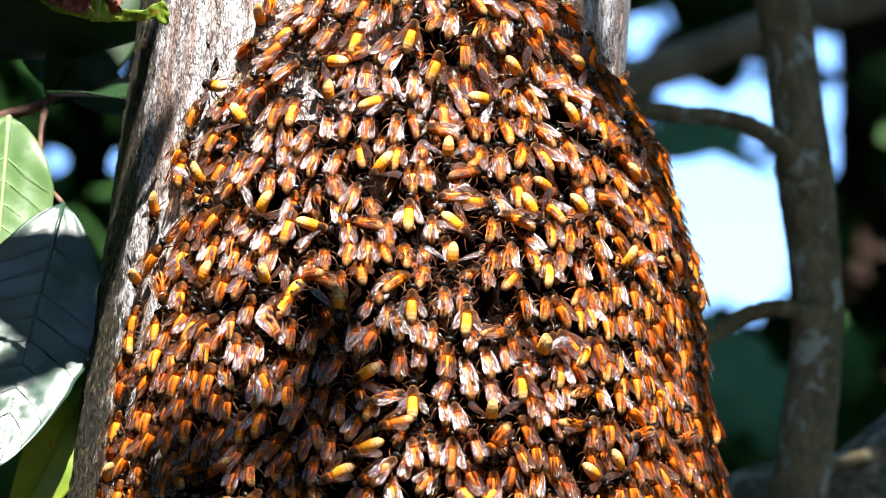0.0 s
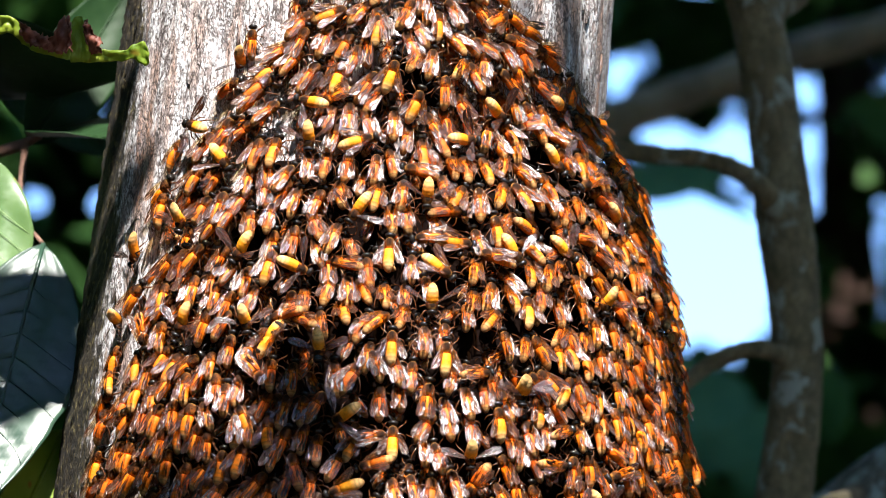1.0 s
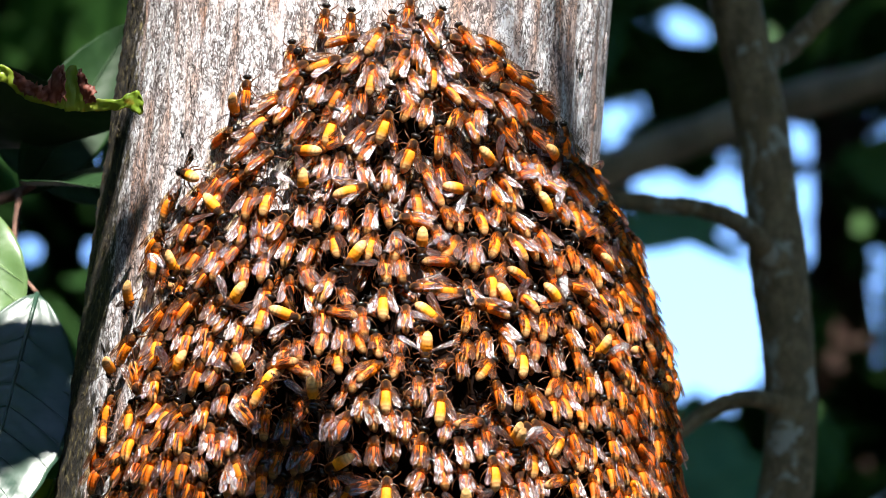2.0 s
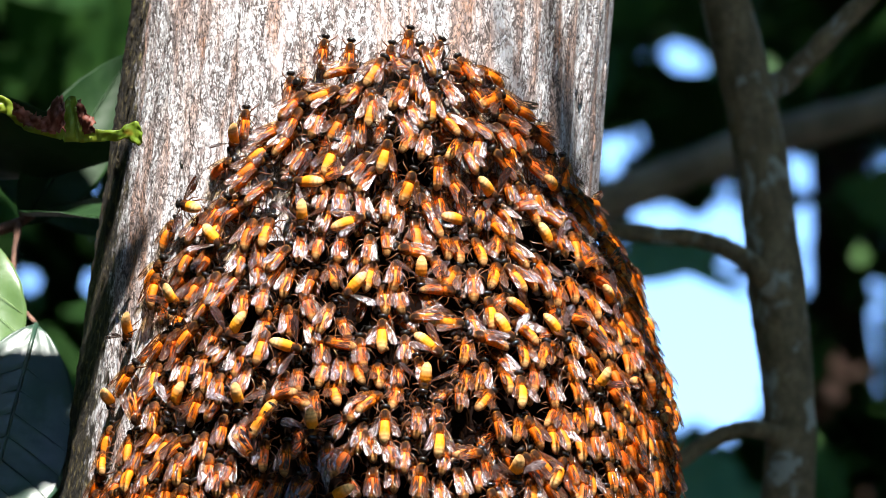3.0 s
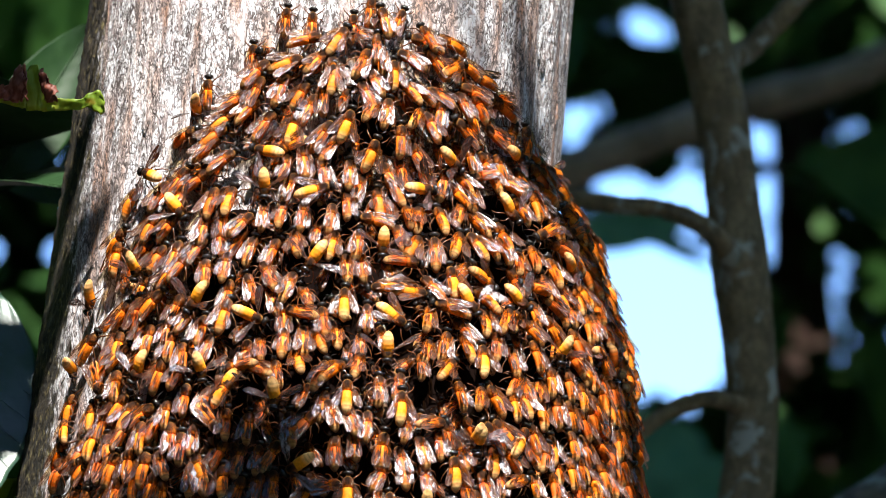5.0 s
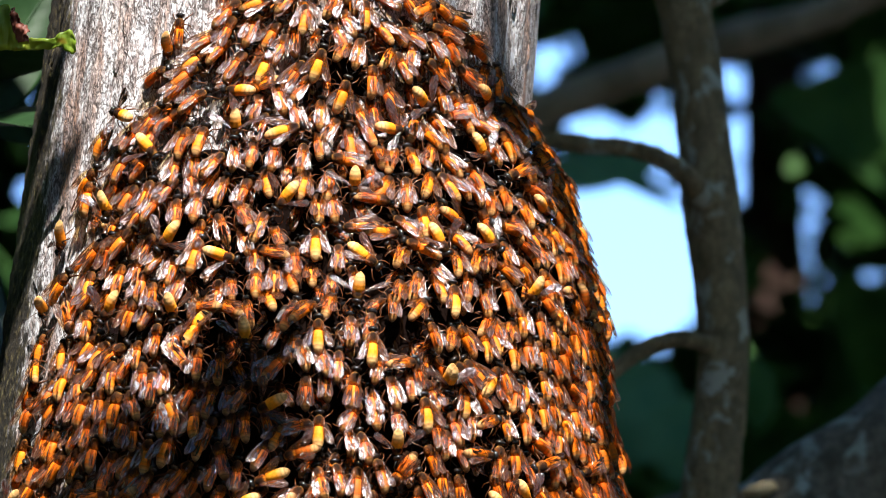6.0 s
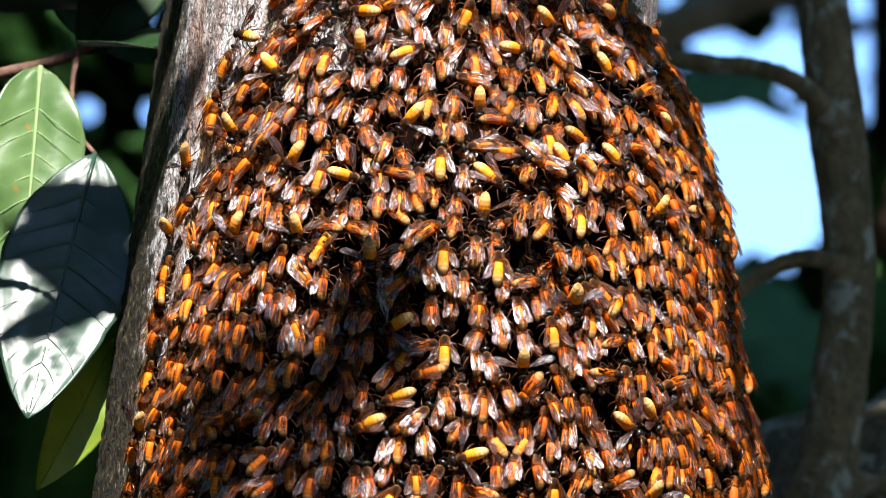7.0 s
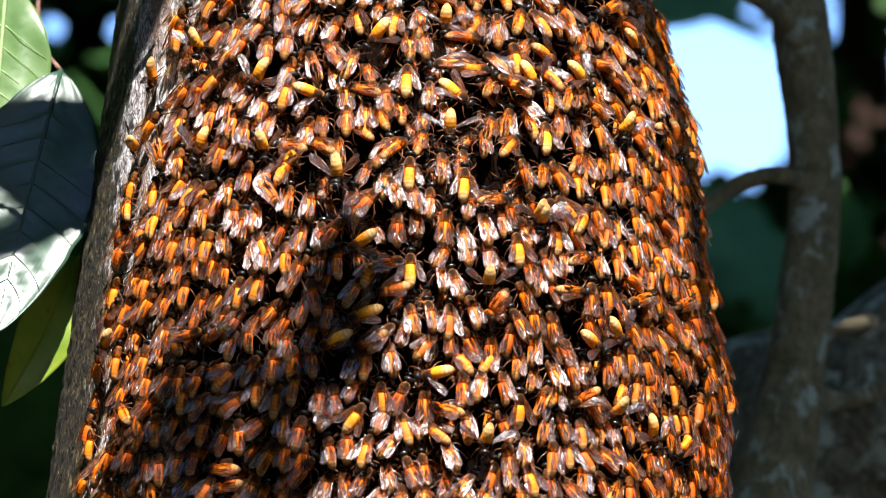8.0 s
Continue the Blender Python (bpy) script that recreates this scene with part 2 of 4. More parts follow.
def wing_mat(name="smoky_amber_wing", near=(0.82, 0.22, 0.010), far=(0.40, 0.21, 0.13), tint_near=(1.0, 0.74, 0.32), tint_far=(0.98, 0.89, 0.82), clear_part=0.91):
    m, nt, b = mat(name)
    al = along_of(nt)
    ac = nt.nodes.new("ShaderNodeAttribute")
    ac.attribute_name = "across"
    xy = nt.nodes.new("ShaderNodeCombineXYZ")
    nt.links.new(al, xy.inputs[0])
    nt.links.new(ac.outputs["Fac"], xy.inputs[1])
    nt.links.new(each_of(nt), xy.inputs[2])
    mp = node(nt, "ShaderNodeMapping", Scale=(1.3, 3.8, 0.6))
    nt.links.new(xy.outputs[0], mp.inputs[0])
    v = node(nt, "ShaderNodeTexVoronoi", Scale=1.0, Randomness=0.85)
    v.feature = "DISTANCE_TO_EDGE"
    nt.links.new(mp.outputs[0], v.inputs["Vector"])
    vein = v.outputs["Distance"]
    wrinkle = node(nt, "ShaderNodeTexNoise", Scale=5.0, Detail=3.0)
    nt.links.new(mp.outputs[0], wrinkle.inputs["Vector"])
    col = ramp(nt, al, [(0.0, near), (0.40, near), (0.68, far), (1.0, far)])
    lines = ramp(nt, vein, [(0.09, (1, 1, 1)), (0.20, (0, 0, 0))])
    col = mix(nt, lines, col, (0.055, 0.013, 0.005))
    nt.links.new(col, b.inputs["Base Color"])
    b.inputs["Roughness"].default_value = 0.22
    b.inputs["IOR"].default_value = 1.85
    bump(nt, b, mix(nt, 0.45, lines, wrinkle.outputs[0]), 1.0, 0.0006)
    clear = nt.nodes.new("ShaderNodeBsdfTransparent")
    nt.links.new(ramp(nt, al, [(0.0, tint_near), (0.5, tuple(0.65 * n + 0.25 * f for n, f in zip(tint_near, tint_far))), (1.0, tint_far)]), clear.inputs[0])
    fac = nt.nodes.new("ShaderNodeMath")
    fac.operation = "MULTIPLY_ADD"
    fac.inputs[1].default_value = -0.75
    nt.links.new(lines, fac.inputs[0])
    vary = nt.nodes.new("ShaderNodeMapRange")
    vary.inputs[3].default_value, vary.inputs[4].default_value = clear_part - 0.16, clear_part + 0.10
    nt.links.new(each_of(nt), vary.inputs[0])
    tip = nt.nodes.new("ShaderNodeMapRange")
    tip.inputs[1].default_value, tip.inputs[2].default_value = 0.35, 0.8
    tip.inputs[3].default_value, tip.inputs[4].default_value = 0.06, -0.12
    nt.links.new(al, tip.inputs[0])
    both = nt.nodes.new("ShaderNodeMath")
    both.operation = "ADD"
    nt.links.new(vary.outputs[0], both.inputs[0])
    nt.links.new(tip.outputs[0], both.inputs[1])
    nt.links.new(both.outputs[0], fac.inputs[2])
    mx = nt.nodes.new("ShaderNodeMixShader")
    nt.links.new(fac.outputs[0], mx.inputs[0])
    nt.links.new(b.outputs[0], mx.inputs[1])
    nt.links.new(clear.outputs[0], mx.inputs[2])
    # the glassy skin of the membrane
    gloss = node(nt, "ShaderNodeBsdfGlossy", Roughness=0.19)
    gloss.inputs["Color"].default_value = (0.92, 0.93, 1.0, 1)
    for ln in list(nt.links):
        if ln.to_node == b and ln.to_socket.name == "Normal":
            nt.links.new(ln.from_socket, gloss.inputs["Normal"])
    skin = nt.nodes.new("ShaderNodeMixShader")
    shine = nt.nodes.new("ShaderNodeMapRange")
    shine.inputs[1].default_value, shine.inputs[2].default_value = 0.2, 0.9
    shine.inputs[3].default_value, shine.inputs[4].default_value = 0.010, 0.042
    nt.links.new(al, shine.inputs[0])
    nt.links.new(shine.outputs[0], skin.inputs[0])
    nt.links.new(mx.outputs[0], skin.inputs[1])
    nt.links.new(gloss.outputs[0], skin.inputs[2])
    nt.links.new(skin.outputs[0], nt.nodes["Material Output"].inputs[0])
    return m


BARK = bark_white()
TREE_BARK = bark_brown("grey_brown_bark", (0.17, 0.128, 0.064), (0.42, 0.33, 0.18), (0.5, 0.52, 0.43), 0.545, 1.6, 0.35)
LOG_BARK = bark_brown("mossy_log_bark", (0.11, 0.092, 0.06), (0.34, 0.295, 0.215), (0.46, 0.50, 0.42), 0.53, 1.3, 0.6)
FAR_BARK = bark_brown("far_branch_bark", (0.15, 0.125, 0.08), (0.34, 0.29, 0.20), (0.36, 0.34, 0.30), 0.66, 0.4)
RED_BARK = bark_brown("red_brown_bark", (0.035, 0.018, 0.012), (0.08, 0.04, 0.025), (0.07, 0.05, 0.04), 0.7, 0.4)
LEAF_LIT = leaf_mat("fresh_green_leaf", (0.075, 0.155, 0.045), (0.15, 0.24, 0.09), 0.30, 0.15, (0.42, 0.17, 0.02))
LEAF_RIB = leaf_mat("pale_leaf_rib", (0.20, 0.32, 0.12), (0.30, 0.42, 0.18), 0.4)
LEAF_DARK = leaf_mat("dark_glossy_leaf", (0.020, 0.052, 0.034), (0.040, 0.085, 0.055), 0.33, gloss=0.55)
# leaf green taken almost to black: the shade is put into the colour
LEAF_SHADE = leaf_mat("leaf_darkened_for_shade", (0.010, 0.030, 0.010), (0.022, 0.055, 0.018), 0.5, 0.06, gloss=0.15)
LEAF_YOUNG = leaf_mat("yellow_green_leaf", (0.20, 0.34, 0.03), (0.42, 0.50, 0.05), 0.4, 0.45, (0.50, 0.15, 0.015))
LEAF_BURNT = leaf_mat("scorched_leaf_edge", (0.06, 0.012, 0.008), (0.40, 0.12, 0.07), 0.6, 0.15)
LEAF_FAR = leaf_mat("shaded_forest_leaf", (0.025, 0.080, 0.020), (0.065, 0.16, 0.040), 0.6, 0.3, gloss=0.2)
LEAF_MID = leaf_mat("pale_forest_leaf", (0.07, 0.19, 0.08), (0.13, 0.29, 0.12), 0.6, 0.3, gloss=0.2)
TWIG = bark_brown("pinkish_twig_bark", (0.10, 0.05, 0.035), (0.26, 0.14, 0.10), (0.2, 0.15, 0.1), 0.7)
SOIL = bark_brown("leaf_litter_soil", (0.05, 0.035, 0.02), (0.13, 0.09, 0.05), (0.08, 0.10, 0.04), 0.6, 0.05)
ABDOMEN = abdomen_mat()
BRIGHT = abdomen_mat("bright_yellow_abdomen", 0.1, (0.97, 0.36, 0.012), (0.93, 0.26, 0.008), (0.90, 0.58, 0.24), 0.46)
THORAX = thorax_mat()
BLACK = shell_mat("black_shell", (0.008, 0.006, 0.005), 0.22)
LEGS = shell_mat("dark_leg_shell", (0.07, 0.025, 0.010), 0.25)
WING = wing_mat()
SMOKE = wing_mat("dark_smoky_wing", (0.05, 0.035, 0.03), (0.09, 0.08, 0.085), (0.62, 0.52, 0.46), (0.70, 0.66, 0.64), 0.72)
# near-black, so the deep shade between the bees is in the colour
GAP_SHADE = shell_mat("gap_shade_black", (0.004, 0.002, 0.0015), 0.95, 0.03)
PALE = bark_brown("pale_bracket_wood", (0.45, 0.34, 0.18), (0.66, 0.52, 0.30), (0.7, 0.6, 0.4), 0.7)


# ---- mesh helpers ----
def mesh_of(name, bm, material, smooth=True):
    me = bpy.data.meshes.new(name)
    for f in bm.faces:
        f.smooth = smooth
    bm.to_mesh(me)
    bm.free()
    if material:
        me.materials.append(material)
    return me


def part(name, bm, material, parent, label=""):
    me = bm if isinstance(bm, bpy.types.Mesh) else mesh_of(name, bm, material)
    ob = new(name, me)
    ob.parent = parent
    if label:
        ob["label"] = label
    return ob


def tube(bm, points, sides=12, rough=0.0, caps=True, seed=0):
    """A tapering tube through (x, y, z, radius), its rings smoothed along the way."""
    pts = [Vector(p[:3]) for p in points]
    rad = [p[3] for p in points]
    rings = []
    side = None
    for i, p in enumerate(pts):
        d = (pts[min(i + 1, len(pts) - 1)] - pts[max(i - 1, 0)]).normalized()
        if side is None:
            side = d.orthogonal().normalized()
        side = (side - d * side.dot(d)).normalized()
        up = d.cross(side)
        ring = []
        for k in range(sides):
            a = 2 * math.pi * k / sides
            w = side * math.cos(a) + up * math.sin(a)
            r = rad[i]
            if rough:
                r *= 1 + rough * noise.noise((p + w * rad[i]) * (0.6 / max(rad[i], 1e-4)) + Vector((seed, 0, 0)))
            ring.append(bm.verts.new(p + w * r))
        rings.append(ring)
    for a, b in zip(rings, rings[1:]):
        for k in range(sides):
            bm.faces.new((a[k], a[(k + 1) % sides], b[(k + 1) % sides], b[k]))
    if caps:
        bm.faces.new(rings[0][::-1])
        bm.faces.new(rings[-1])
    return rings


def smooth_line(points, steps):
    """More points on a smooth line through the given ones."""
    pts = [np.array(p, float) for p in points]
    pts = [2 * pts[0] - pts[1]] + pts + [2 * pts[-1] - pts[-2]]
    out = []
    for i in range(1, len(pts) - 2):
        a, b, c, d = pts[i - 1:i + 3]
        for k in range(steps):
            t = k / steps
            out.append(tuple(0.5 * (2 * b + (c - a) * t + (2 * a - 5 * b + 4 * c - d) * t * t + (3 * b - a - 3 * c + d) * t ** 3)))
    return out + [tuple(pts[-2])]


def limb(points, steps=8, sides=14, rough=0.25, seed=0):
    bm = bmesh.new()
    tube(bm, smooth_line(points, steps), sides, rough, True, seed)
    return bm


# ---- ground ----
def ground():
    bm = bmesh.new()
    bmesh.ops.create_grid(bm, x_segments=60, y_segments=60, size=1.0)
    for v in bm.verts:
        r = max(abs(v.co.x), abs(v.co.y))
        v.co *= 4 + 1500 * r ** 6
        v.co.z = 0.03 * noise.noise(v.co * 0.9) if abs(v.co.x) < 20 else 0.0
    ob = new("ground", mesh_of("ground", bm, SOIL))
    tagged(ob, "brown forest soil with leaf litter under the trees", "ground", kind="structure")


ground()


# ---- the tree trunk that carries the bees ----
def trunk_x(z):
    return -0.0205 + (z - 2.424) * 0.1087


def trunk_r(z):
    return 0.1174 + (2.424 - z) * 0.024


TRUNK_Y = 3.0


def trunk():
    bm = bmesh.new()
    zs = [0.0, 0.3, 0.7, 1.1, 1.5, 1.8, 1.95] + list(np.linspace(2.0, 2.5, 170)) + [2.6, 2.8, 3.2, 3.7, 4.3, 5.0]
    sides = 360
    rings = []
    for z in zs:
        ring = []
        flare = 0.10 * math.exp(-z / 0.25)
        for k in range(sides):
            a = 2 * math.pi * k / sides
            w = Vector((math.cos(a), math.sin(a), 0))
            q = Vector((w.x * 10, w.y * 10, z * 3))
            r = trunk_r(z) + flare
            r += 0.0016 * noise.noise(q) + 0.0004 * noise.noise(Vector((w.x * 45, w.y * 45, z * 16)))
            r += 0.0016 * max(0.0, -w.x - 0.75) * 4 * noise.noise(Vector((w.x * 40, w.y * 40, z * 210)))
            r -= 0.0012 * max(0, noise.noise(Vector((w.x * 16 + 5, w.y * 16, z * 4))) - 0.25)
            ring.append(bm.verts.new((trunk_x(z) + w.x * r, TRUNK_Y + w.y * r, z)))
        rings.append(ring)
    for a, b in zip(rings, rings[1:]):
        for k in range(sides):
            bm.faces.new((a[k], a[(k + 1) % sides], b[(k + 1) % sides], b[k]))
    bm.faces.new(rings[-1])
    root = new("tree_trunk")
    root.location = (trunk_x(0), TRUNK_Y, 0)
    tagged(root, "pale grey tree trunk with lichen and cracked bark", "tree")
    ob = part("trunk", bm, BARK, root)
    ob.location = -root.location
    # loose flakes and ridges of bark
    rnd = random.Random(3)
    for i in range(46):
        z, a = rnd.uniform(2.25, 2.44), rnd.choice((rnd.uniform(-2.9, -0.25), rnd.uniform(-0.7, -0.1), rnd.uniform(-3.0, -2.7)))
        tall, wide = rnd.uniform(0.006, 0.022), rnd.uniform(0.0012, 0.0028)
        bm = bmesh.new()
        rows = []
        for p in np.linspace(-1, 1, 9):
            row = []
            for q in np.linspace(-1, 1, 5):
                zz = z + p * tall / 2
                aa = a + (q * wide * (1 - 0.75 * p * p) + 0.0012 * noise.noise(Vector((p * 2, i, 0)))) / 0.116
                r = trunk_r(zz) + 0.0009 * (1 - q * q) * (1 - p * p * 0.7) + 0.0002
                row.append(bm.verts.new((trunk_x(zz) + r * math.cos(aa), TRUNK_Y + r * math.sin(aa), zz)))
            rows.append(row)
        for u, v in zip(rows, rows[1:]):
            for j in range(4):
                bm.faces.new((u[j], u[j + 1], v[j + 1], v[j]))
        part("bark_flake", bm, BARK, root).location = -root.location
    return root


trunk()

# ---- the curtain of bees: its outline by height ----
LEFT_Z = [2.0241, 2.0719, 2.1095, 2.1523, 2.1789, 2.2056, 2.232, 2.2607, 2.2833, 2.3001, 2.3036, 2.3099, 2.321, 2.3342, 2.3418, 2.3502, 2.3615, 2.3713]
LEFT_X = [-0.1709, -0.1634, -0.1586, -0.1515, -0.1458, -0.1404, -0.1335, -0.1237, -0.1176, -0.1099, -0.0984, -0.0877, -0.0824, -0.0755, -0.0605, -0.0457, -0.0236, -0.0024]
RIGHT_Z = [2.0339, 2.0513, 2.0775, 2.1033, 2.128, 2.1656, 2.1933, 2.2231, 2.2511, 2.282, 2.3017, 2.3228, 2.3243, 2.3366, 2.3486, 2.3557, 2.3661, 2.3713]
RIGHT_X = [0.1365, 0.1367, 0.138, 0.1388, 0.1341, 0.1282, 0.126, 0.1241, 0.1147, 0.1065, 0.097, 0.0719, 0.0864, 0.0553, 0.045, 0.0315, 0.0083, -0.0037]
LIP = 0.0035


def edges(z):
    """The left and right edge of the curtain at a height."""
    low = min(max((2.36 - z) / 0.05, 0), 1)
    return float(np.interp(z, LEFT_Z, LEFT_X)) + 0.0012 * low, float(np.interp(z, RIGHT_Z, RIGHT_X)) - 0.0045 * low


def curtain(theta, z):
    """A place on the curtain: theta from the left edge (-90) round the front to the right edge (90), z the height."""
    l, r = edges(z)
    c, h = (l + r) / 2, max((r - l) / 2 - LIP, 0.002)
    x = c + h * math.sin(theta)
    cs = math.cos(theta)
    low = min(max((2.371 - z) / 0.20, 0), 1)
    deep = 0.072 + 0.085 * low ** 0.7
    thick = 0.003 + 0.016 * low
    if cs > 0:
        base = math.sqrt(max(trunk_r(z) ** 2 - (x - trunk_x(z)) ** 2, 0))
        out = max(base + thick * cs, deep * cs)
    else:
        out = deep * cs
    tier = 0.005 * noise.noise(Vector((x * 13, z * 42, 3.3))) + 0.003 * noise.noise(Vector((x * 30, z * 30, 9.1)))
    out += tier * max(cs, 0) * min(low * 4, 1)
    return Vector((x, TRUNK_Y - out, z))


def curtain_axes(theta, z):
    p = curtain(theta, z)
    e = 0.02
    du = curtain(theta + e, z) - curtain(theta - e, z)
    dv = curtain(theta, z + 0.006) - curtain(theta, z - 0.006)
    n = du.cross(dv).normalized()
    up = (dv - n * dv.dot(n)).normalized()
    return p, up, n


# sheet behind the bees, coloured near-black to stand for shade in the gaps
def gap_sheet():
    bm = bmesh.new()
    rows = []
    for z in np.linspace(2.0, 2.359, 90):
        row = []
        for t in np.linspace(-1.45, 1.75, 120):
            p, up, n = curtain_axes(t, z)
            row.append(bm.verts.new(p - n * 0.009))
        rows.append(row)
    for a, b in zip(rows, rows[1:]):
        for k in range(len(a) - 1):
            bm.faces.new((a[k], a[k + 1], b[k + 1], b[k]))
    ob = new("gap_shade_sheet", mesh_of("gap_shade_sheet", bm, GAP_SHADE))
    tagged(ob, "inner sheet behind the bees, near-black for the shade between them", "bee cluster", kind="stuff")


gap_sheet()


# ---- one bee, head towards +y, back towards +z ----
MM = 0.001


def set_along(me, values, across=None):
    for key, vals in (("along", values), ("across", across if across is not None else np.zeros(len(values)))):
        at = me.attributes.new(key, "FLOAT", "POINT")
        at.data.foreach_set("value", vals)


def body_of(name, material, rings, sides=10):
    """A body lathed along y: rings of (y, z, half width, half height) in millimetres, front first."""
    bm = bmesh.new()
    loops, al, hi = [], [], []
    for i, (y, z, w, h) in enumerate(rings):
        loops.append([bm.verts.new(Vector((math.cos(a) * w, y, z + math.sin(a) * h)) * MM) for a in (2 * math.pi * k / sides for k in range(sides))])
        al += [i / (len(rings) - 1)] * sides
        hi += [math.sin(2 * math.pi * k / sides) for k in range(sides)]
    for a, b in zip(loops, loops[1:]):
        for k in range(sides):
            bm.faces.new((a[k], a[(k + 1) % sides], b[(k + 1) % sides], b[k]))
    bm.faces.new(loops[0][::-1])
    bm.faces.new(loops[-1])
    bmesh.ops.recalc_face_normals(bm, faces=bm.faces)
    bmesh.ops.triangulate(bm, faces=bm.faces)
    me = mesh_of(name, bm, material)
    set_along(me, al, hi)
    return me


def abdomen_mesh(material, fat=1.0, length=9.6):
    rings = []
    n = 19
    for i in range(n):
        t = i / (n - 1)
        w = 2.5 * fat * (1 - abs(1.72 * t - 0.72) ** 3.2) ** 0.55 * (1 - 0.16 * t) if t < 0.985 else 0.25
        w = max(w, 0.25)
        w *= 1 + 0.035 * math.cos(2 * math.pi * t * 6.2)
        rings.append((-0.6 - length * t, 2.9 + 0.5 * math.sin(math.pi * t) - 1.1 * t * t, w, w * 0.84))
    return body_of("abdomen", material, rings, 12)


def wing_mesh(side, material):
    """A fore wing with its hind wing behind it, lying back from the shoulder at the origin."""
    bm = bmesh.new()
    al, ac = [], []
    top = []
    rows = 9
    for i in range(rows):
        t = i / (rows - 1)
        lead = 0.25 + 1.0 * math.sin(math.pi * min(t * 0.62 + 0.05, 1))
        trail = -(0.2 + 2.5 * math.sin(math.pi * (t * 0.80) ** 1.1) ** 0.9) if t < 1 else -0.9
        if i == rows - 1:
            lead, trail = 0.45, -1.1
        row = []
        for j in range(8):
            s = j / 7
            x = (lead + (trail - lead) * s) * 0.90
            z = 0.07 * math.sin(j * 2.2 + i * 0.5) - 0.75 * s * s * math.sin(math.pi * t) - 0.6 * t * t
            row.append(bm.verts.new(Vector((side * x, -11.6 * t, z)) * MM))
            al.append(t)
            ac.append(s)
        top.append(row)
    for a, b in zip(top, top[1:]):
        for j in range(7):
            bm.faces.new((a[j], a[j + 1], b[j + 1], b[j]))
    bmesh.ops.recalc_face_normals(bm, faces=bm.faces)
    bmesh.ops.triangulate(bm, faces=bm.faces)
    me = mesh_of("wing", bm, material)
    set_along(me, al, ac)
    return me


def thin(name, material, lines, sides=4):
    bm = bmesh.new()
    for line in lines:
        tube(bm, [(x * MM, y * MM, z * MM, r * MM) for x, y, z, r in line], sides)
    bmesh.ops.triangulate(bm, faces=bm.faces)
    me = mesh_of(name, bm, material)
    set_along(me, [0.0] * len(me.vertices))
    return me


def head_mesh():
    me = body_of("head", BLACK, [(7.2, 2.6, 0.5, 0.6), (7.1, 2.7, 1.5, 1.4), (6.6, 2.9, 2.15, 1.8), (5.8, 3.0, 2.25, 1.9), (5.1, 2.8, 1.5, 1.3), (4.8, 2.8, 0.7, 0.7)], 10)
    return me


def leg_mesh(side, k):
    y0, y1, y2 = ((3.4, 6.2, 8.2), (2.0, 1.6, 0.2), (0.8, -2.6, -5.2))[k]
    s = side
    return thin("leg", LEGS, [[(s * 1.2, y0, 1.6, 0.38), (s * 3.0, (y0 + y1) / 2, 2.6, 0.34), (s * 4.3, y1, 1.4, 0.30), (s * 4.8, (y1 + y2) / 2, 0.5, 0.22), (s * 5.0, y2, 0.1, 0.16)]], 4)


THORAX_MESH = body_of("thorax", THORAX, [(-0.6, 2.9, 0.7, 0.8), (-0.2, 2.9, 1.6, 1.6), (0.7, 3.0, 2.2, 2.1), (2.0, 3.1, 2.4, 2.2), (3.3, 3.1, 2.2, 2.0), (4.3, 3.0, 1.6, 1.5), (4.9, 2.9, 0.8, 0.9)], 10)
HEAD_MESH = head_mesh()
ABD_MESHES = [abdomen_mesh(ABDOMEN), abdomen_mesh(BRIGHT, 1.05, 9.8), abdomen_mesh(ABDOMEN, 0.92, 9.0)]
WING_MESHES = {(s, k): wing_mesh(s, m) for s in (1, -1) for k, m in (("amber", WING), ("smoke", SMOKE))}
LEG_MESHES = {(s, k): leg_mesh(s, k) for s in (1, -1) for k in range(3)}
ANTENNA_MESHES = {s: thin("antenna", BLACK, [[(s * 0.5, 6.9, 3.2, 0.16), (s * 1.2, 8.2, 3.7, 0.15), (s * 2.0, 9.2, 3.2, 0.13), (s * 2.3, 10.6, 2.6, 0.12)]], 4) for s in (1, -1)}


def wing_pose(side, spread, lift):
    """spread: degrees from the body's line; lift: degrees up from the back."""
    return pose(side * 1.5 * MM, 2.6 * MM, 5.1 * MM, -5 - lift, -side * 7, side * spread)


STYLES = {  # abdomen, wing spread, wing lift, abdomen's own tilt
    "closed": (0, 7.5, 2, 0, "amber"), "slim": (2, 4, 0, 0, "amber"), "open": (0, 18, 5, 3, "amber"), "bright": (1, 70, 12, 26, "smoke"), "raised": (1, 66, 10, 56, "smoke"), "wide": (1, 26, 4, 4, "amber"),
}


def bee_parts(style):
    """(name, mesh, local pose, its own parts)"""
    abd, spread, lift, tilt, tone = STYLES[style]
    return [
        ("head", HEAD_MESH, pose(0, 0, 0), [("antenna", ANTENNA_MESHES[1]), ("antenna", ANTENNA_MESHES[-1])]),
        ("thorax", THORAX_MESH, pose(0, 0, 0), []),
        ("abdomen", ABD_MESHES[abd], pose(0, 0, 0, -tilt), []),
        ("wing", WING_MESHES[1, tone], wing_pose(1, spread, lift), []),
        ("wing", WING_MESHES[-1, tone], wing_pose(-1, spread * 0.9, lift + 2.5), []),
    ] + [("leg", LEG_MESHES[s, k], pose(0, 0, 0), []) for s in (1, -1) for k in range(3)]


